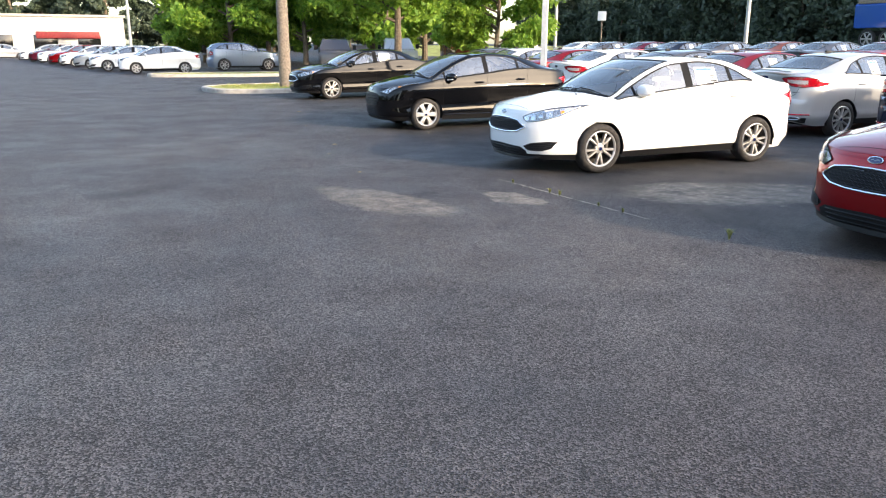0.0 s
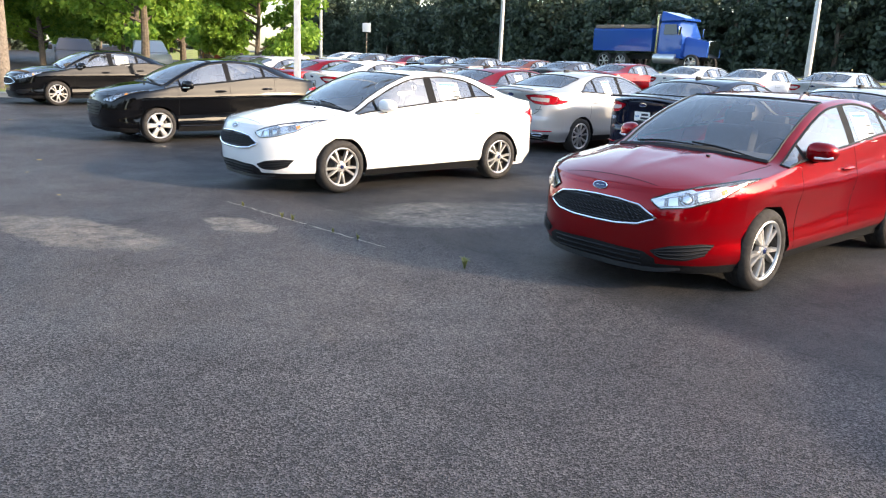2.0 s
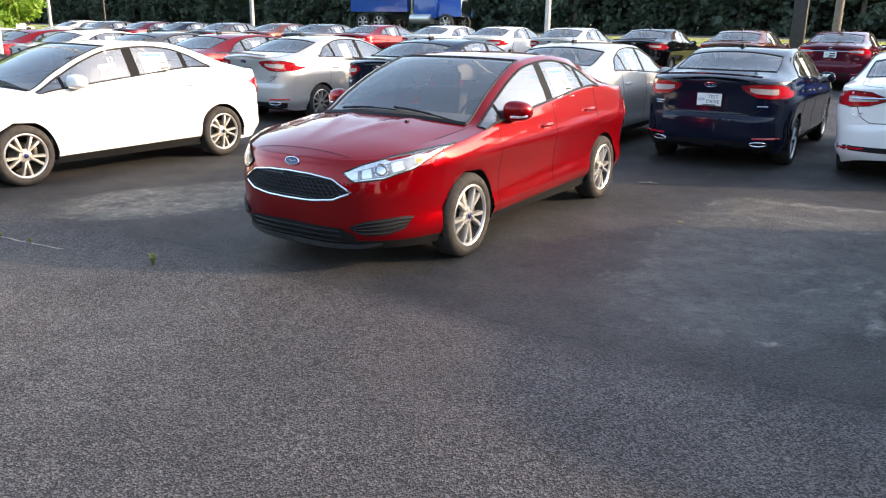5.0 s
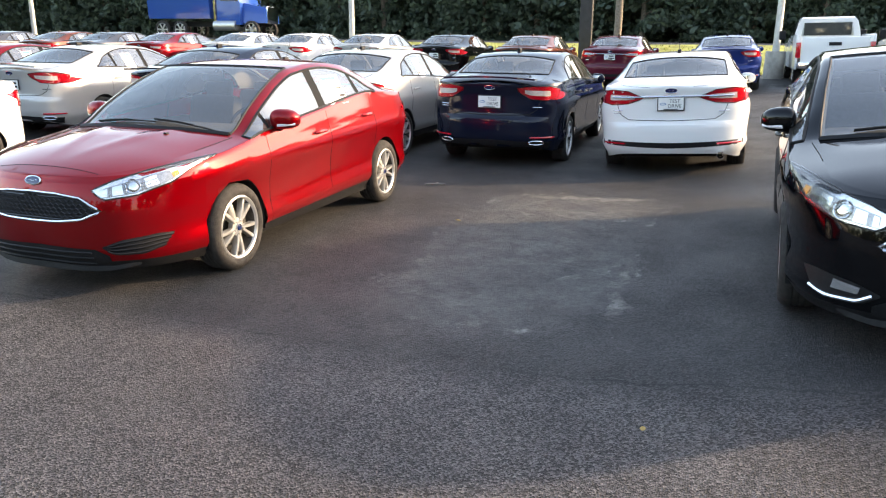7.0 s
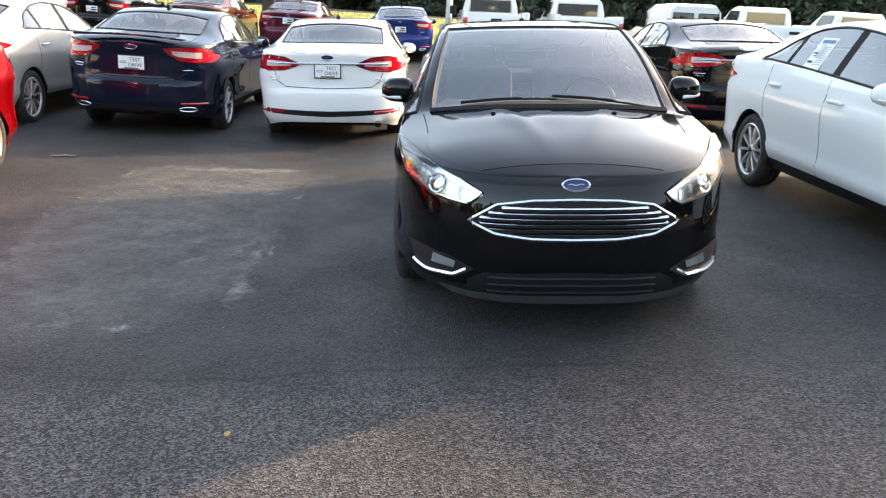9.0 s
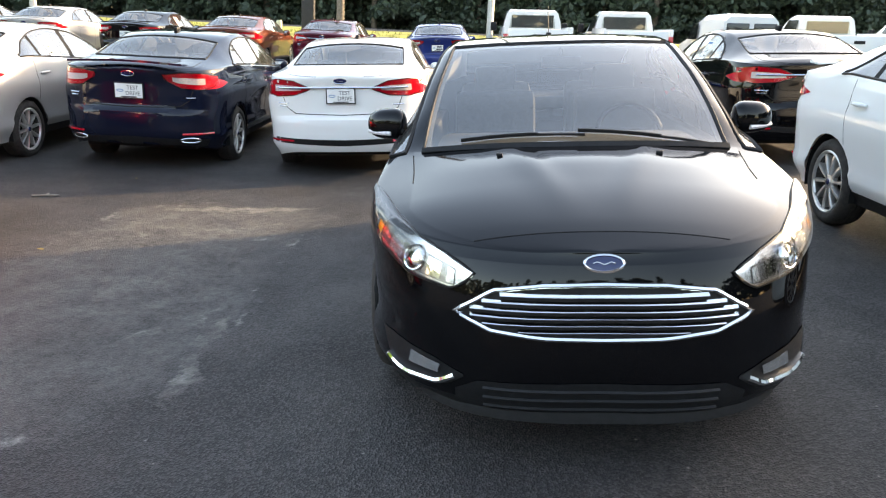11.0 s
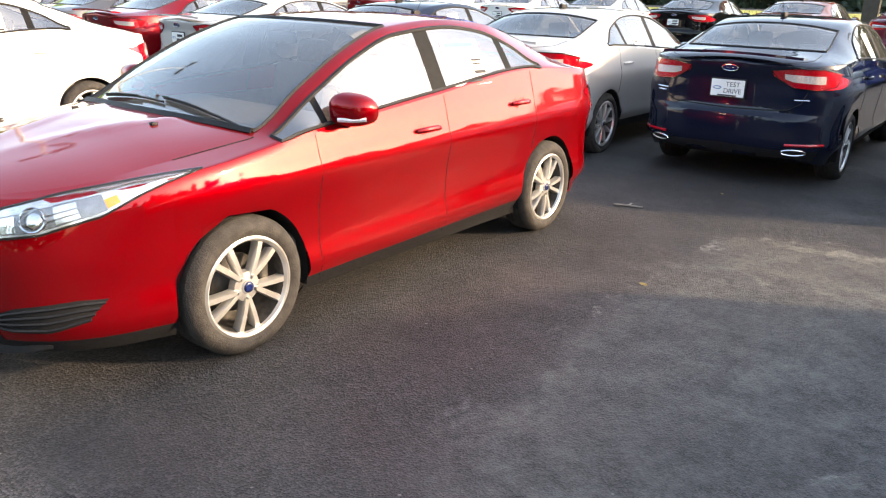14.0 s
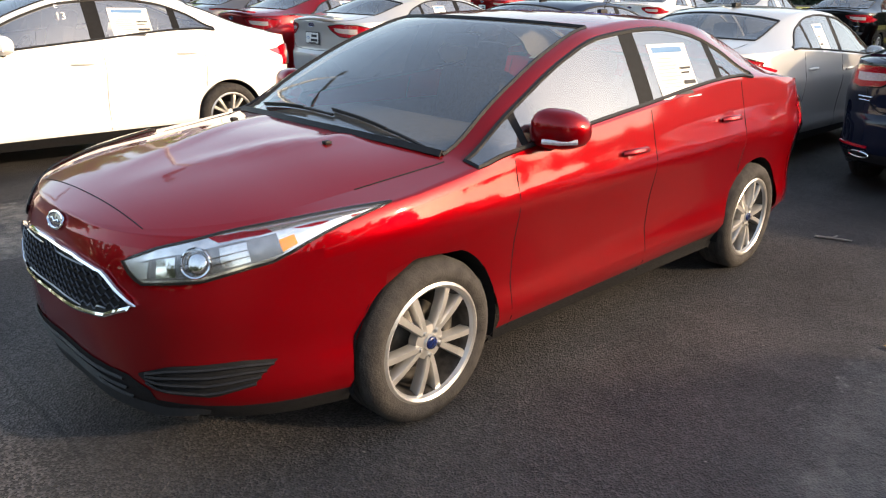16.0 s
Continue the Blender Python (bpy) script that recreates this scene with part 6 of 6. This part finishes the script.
def cargo_van(paint, metal):
    p = empty("cargo_van")
    bm = bmesh.new()
    solid(bm, [(-0.85, 0.80, 0.72, 0.4, 0.85), (-0.75, 0.90, 0.84, 0.32, 1.0), (0.1, 0.92, 0.86, 0.30, 1.18), (0.95, 0.92, 0.76, 0.30, 1.78), (1.4, 0.92, 0.78, 0.30, 1.87), (3.4, 0.92, 0.80, 0.30, 1.88), (3.75, 0.91, 0.78, 0.32, 1.80)])
    part("body", bm, PAINT, p)
    for sgn in (-1, 1):
        bm = bmesh.new()
        vs = [bm.verts.new(c) for c in ((0.45, sgn * 0.925, 1.12), (1.45, sgn * 0.925, 1.12), (1.40, sgn * 0.86, 1.62), (0.85, sgn * 0.86, 1.60))]
        bm.faces.new(vs)
        part("side_window", bm, GLOSSBLACK, p, smooth=False)
        bm = bmesh.new()
        add_box(bm, 3.755, sgn * 0.40, 1.36, 0.02, 0.66, 0.50, bevel=0.02)
        part("rear_window", bm, GLOSSBLACK, p)
        bm = bmesh.new()
        add_box(bm, 3.74, sgn * 0.86, 1.15, 0.06, 0.08, 0.55, bevel=0.02)
        part("tail_lamp", bm, REDLAMP, p)
    bm = bmesh.new()
    add_box(bm, 3.78, 0, 0.42, 0.14, 1.74, 0.2, bevel=0.04)
    part("rear_bumper", bm, BLACK, p)
    utility_wheels(p, (0.0, 2.66), 0.78, 0.33)
    paint_car(p, paint, metal)
    return p


R3B = "pickups and vans in the third row"
pk = pickup(*WHITE)
set_car(pk, "white pickup truck with an empty bed seen from behind", stand(24.4, -6.1, 180), "pickup truck", R3B)
set_car(pk, "white pickup truck beside another white pickup", stand(24.6, -9.0, 180), "pickup truck", R3B, colour=WHITE)
set_car(cargo_van(*WHITE), "white cargo van with dark rear windows", stand(24.2, -12.4, 180), "van", R3B)
set_car(pk, "white pickup truck beyond the cargo van", stand(24.8, -15.4, 180), "pickup truck", R3B, colour=WHITE)
set_car(pk, "white pickup truck at the end of the row", stand(24.6, -18.5, 180), "pickup truck", R3B, colour=WHITE)


def dump_truck():
    t = empty("dump_truck")
    blue = ((0.025, 0.085, 0.34), 0.1)
    bm = bmesh.new()
    solid(bm, [(-1.6, 0.75, 0.60, 0.9, 1.75), (-0.1, 0.85, 0.72, 0.9, 2.05)])
    part("bonnet", bm, PAINT, t)
    bm = bmesh.new()
    solid(bm, [(-0.1, 1.05, 1.02, 0.8, 2.1), (0.25, 1.08, 0.98, 0.8, 2.95), (1.5, 1.08, 1.0, 0.8, 3.0)])
    cab = part("cab", bm, PAINT, t)
    bm = bmesh.new()
    solid(bm, [(0.0, 0.9, 0.8, 2.98, 3.1), (1.5, 1.0, 0.95, 2.95, 3.5)])
    part("roof_fairing", bm, PAINT, t)
    for sgn in (-1, 1):
        bm = bmesh.new()
        vs = [bm.verts.new(c) for c in ((0.25, sgn * 1.09, 2.15), (1.2, sgn * 1.09, 2.15), (1.2, sgn * 1.03, 2.75), (0.38, sgn * 1.03, 2.75))]
        bm.faces.new(vs)
        part("side_window", bm, GLOSSBLACK, cab, smooth=False)
        bm = bmesh.new()
        add_tube(bm, [(1.65, sgn * 1.02, 0.9), (1.65, sgn * 1.02, 3.3)], 0.10, 12)
        part("chimney_pipe", bm, CHROME, t)
        bm = bmesh.new()
        add_tube(bm, [(0.2, sgn * 0.98, 0.75), (1.7, sgn * 0.98, 0.75)], 0.30, 14)
        part("fuel_tank", bm, ALLOY, t)
        bm = bmesh.new()
        add_box(bm, -0.05, sgn * 1.3, 2.35, 0.08, 0.2, 0.5, bevel=0.03)
        part("door_mirror", bm, CHROME, t)
    bm = bmesh.new()
    add_box(bm, -1.62, 0, 1.35, 0.08, 1.15, 0.95, bevel=0.03)
    part("grille", bm, CHROME, t)
    bm = bmesh.new()
    solid(bm, [(1.95, 1.12, 1.18, 1.15, 2.55), (6.4, 1.12, 1.18, 1.15, 2.55)])
    part("dump_body", bm, PAINT, t)
    for k in range(2):
        bm = bmesh.new()
        add_box(bm, 3.1 + 2.2 * k, 0, 2.62, 2.0, 2.3, 0.22, bevel=0.05)
        part("side_board", bm, WOODPOLE, t, "bare wooden side board")
    bm = bmesh.new()
    add_box(bm, 2.6, 0, 0.85, 7.4, 0.9, 0.3)
    part("chassis", bm, BLACK, t)
    utility_wheels(t, (-0.8, 4.2, 5.5), 0.98, 0.52)
    paint_car(t, *blue)
    return tagged(t, "blue dump truck with wooden side boards on the road", "truck")


dump_truck().matrix_basis = pose(38.5, 25.2, 1.46, 0, 0, 90) @ Matrix.Scale(1.05, 4)

# ---------------------------------------------------------------- the far side of the lot
big = tree_thing("shade_tree", 8.5, 4.8, 0.30, 24000, 0.14, MAPLE, 31, "light green leafy tree standing over parked pickups")
big.matrix_basis = pose(6.6, 31.5, 0.1)
big2 = tree_thing("shade_tree", 9.5, 5.4, 0.10, 24000, 0.21, MAPLE, 32, "full light green tree behind the parked cars")
big2.matrix_basis = pose(4.0, 62.0, 0)
for x, y, s_ in ((2.5, 67, 0.9), (9.0, 58, 1.0), (13.5, 52, 1.1), (14.0, 35.5, 0.75), (20, 60, 1.2), (18, 68, 1.2), (9, 72, 1.2), (5, 78, 1.2)):
    copy_thing(big2, pose(x, y, 0, 0, 0, x * 37) @ Matrix.Scale(s_, 4))
set_car(suv(*STEELBLUE), "steel blue sport utility vehicle across the aisle", stand(3.5, 46.4, 180), "car")
WHITEROW = "white cars of the far row"
set_car(fiesta(*WHITE), "white coupe at the head of the far row", stand(-4.3, 42.6, 0), group=WHITEROW)
for k in range(7):
    c, nm = ((WHITE, "white"), (SILVER, "silver"), (WHITE, "white"), (RED, "red"), (WHITE, "white"), (MAROON, "maroon"), (WHITE, "white"))[k]
    set_car(red_focus, nm + " car in the far row", stand(-5.6 - 0.9 * k, 47.5 + 4.4 * k, 0), group=WHITEROW, colour=c)
for k, (x, y, c) in enumerate(((6.6, 41.5, GREY), (10.5, 41.0, SILVER), (14.5, 40.0, RUST), (18.0, 39.0, WHITE))):
    set_car(pk, ("dark grey", "silver", "rust brown", "white")[k] + " pickup truck under the trees", stand(x, y, 75), "pickup truck", "pickups under the trees", colour=c)
set_car(red_focus, "silver people carrier far across the lot", stand(-12.5, 82, 180), colour=SILVER)


def shop(x, y):
    b_ = empty("shop_building")
    wall = mat("pale_render", (0.62, 0.58, 0.52), 0.9, noise_scale=1.5, noise_mix=0.1)
    bm = bmesh.new()
    add_box(bm, 0, 0, 2.3, 22, 9, 4.6)
    part("wall", bm, wall, b_, smooth=False)
    bm = bmesh.new()
    add_box(bm, 0, 0, 4.75, 22.5, 9.5, 0.3, bevel=0.05)
    part("roof", bm, CONCRETE, b_)
    bm = bmesh.new()
    add_box(bm, 4.6, -4.7, 2.5, 7.0, 0.5, 0.8, bevel=0.05)
    part("red_fascia", bm, REDBOARD, b_)
    for k in range(4):
        bm = bmesh.new()
        add_box(bm, -7.5 + 4.8 * k, -4.52, 1.3, 2.6, 0.1, 2.4, bevel=0.02)
        w = part("window", bm, GLOSSBLACK, b_)
        bm = bmesh.new()
        add_box(bm, -7.5 + 4.8 * k, -4.56, 0.08, 2.8, 0.16, 0.1)
        part("sill", bm, CONCRETE, w)
    b_.matrix_basis = pose(x, y, 0, 0, 0, 3)
    return tagged(b_, "pale low shop with a red fascia far away", "building")


shop(-13.5, 108)

# ---------------------------------------------------------------- small things on the asphalt
DUST = mat("pale_dust", (0.30, 0.285, 0.25), 0.95, noise_scale=9, noise_mix=0.4, bump=0.5, bump_scale=60)
bm = bmesh.new()
rr = random.Random(3)
prev = None
for k in range(50):
    f = k / 49
    x = -1.95 + 0.26 * f + 0.006 * math.sin(k * 1.7) + rr.uniform(-0.006, 0.006)
    y = 5.24 - 2.6 * f
    w = 0.005 + 0.007 * rr.random()
    a, b = bm.verts.new((x - w, y, 0.004)), bm.verts.new((x + w, y, 0.004))
    if prev and rr.random() > 0.12:
        bm.faces.new((prev[0], prev[1], b, a))
    prev = (a, b)
crack = part("crack", bm, DUST, None, smooth=False)
tagged(crack, "dusty crack in the asphalt with small weeds", "crack", kind="structure")
WEED = leaf_material("weed_leaves", (0.10, 0.13, 0.03), (0.28, 0.26, 0.09))


def weed(x, y, h, seed):
    r = random.Random(seed)
    bm = bmesh.new()
    for k in range(16):
        a = r.uniform(0, 6.28)
        l_ = h * r.uniform(0.5, 1.1)
        o = r.uniform(0.2, 0.7) * l_
        w = 0.006
        p0 = Vector((0, 0, 0))
        p1 = Vector((math.cos(a) * o * 0.4, math.sin(a) * o * 0.4, l_ * 0.6))
        p2 = Vector((math.cos(a) * o, math.sin(a) * o, l_ * r.uniform(0.6, 1.0)))
        s_ = Vector((-math.sin(a) * w, math.cos(a) * w, 0))
        v = [bm.verts.new(c) for c in (p0 - s_, p0 + s_, p1 + s_ * 1.2, p1 - s_ * 1.2)]
        bm.faces.new(v)
        bm.faces.new((v[3], v[2], bm.verts.new(p2)))
    ob = part("weed", bm, WEED, None, smooth=False)
    ob.matrix_basis = pose(x, y, 0)
    return tagged(ob, "small yellow-green weed growing from the asphalt", "weed", "weeds in the asphalt")


weed(-1.55, 1.73, 0.13, 1)
for k, f in enumerate((0.12, 0.4, 0.47, 0.72, 0.86)):
    weed(-1.95 + 0.26 * f, 5.24 - 2.6 * f, 0.05 + 0.02 * (k % 3), 5 + k)
bm = bmesh.new()
add_tube(bm, [(-0.10, 0, 0.012), (0.0, 0.012, 0.012), (0.13, 0.0, 0.012)], 0.009, 5, taper=[0.010, 0.009, 0.006])
add_tube(bm, [(0.01, 0.012, 0.012), (0.04, 0.06, 0.02)], 0.006, 5)
tw = part("twig", bm, DUST, None)
tw.matrix_basis = pose(3.70, -0.15, 0, 0, 0, -70)
tagged(tw, "pale broken twig lying on the asphalt", "twig")
DRYLEAF = mat("dry_leaf", (0.42, 0.30, 0.10), 0.8, noise_scale=30, noise_mix=0.4)


def dry_leaf(x, y, turn, size=0.05):
    bm = bmesh.new()
    rim = [(math.cos(a) * size, math.sin(a) * size * 0.45 * (1.2 - 0.4 * math.cos(a))) for a in [k * math.pi / 6 for k in range(12)]]
    c = bm.verts.new((0, 0, 0.006))
    vs = [bm.verts.new((px, py, 0.008 + 0.35 * abs(py))) for px, py in rim]
    for k in range(12):
        bm.faces.new((c, vs[k], vs[(k + 1) % 12]))
    ob = part("dry_leaf", bm, DRYLEAF, None)
    ob.matrix_basis = pose(x, y, rise(x, y), 0, 0, turn)
    return tagged(ob, "curled yellow-brown leaf on the asphalt", "leaf", "leaves on the asphalt")


for k, (x, y) in enumerate(((-1.55, -3.07), (2.06, -1.0), (-2.9, 9.3), (-3.3, 8.2), (-2.6, 12.4), (-1.9, 15.8), (4.7, -0.6), (-3.4, 6.4))):
    dry_leaf(x, y, k * 67, 0.022 + 0.01 * (k % 3))
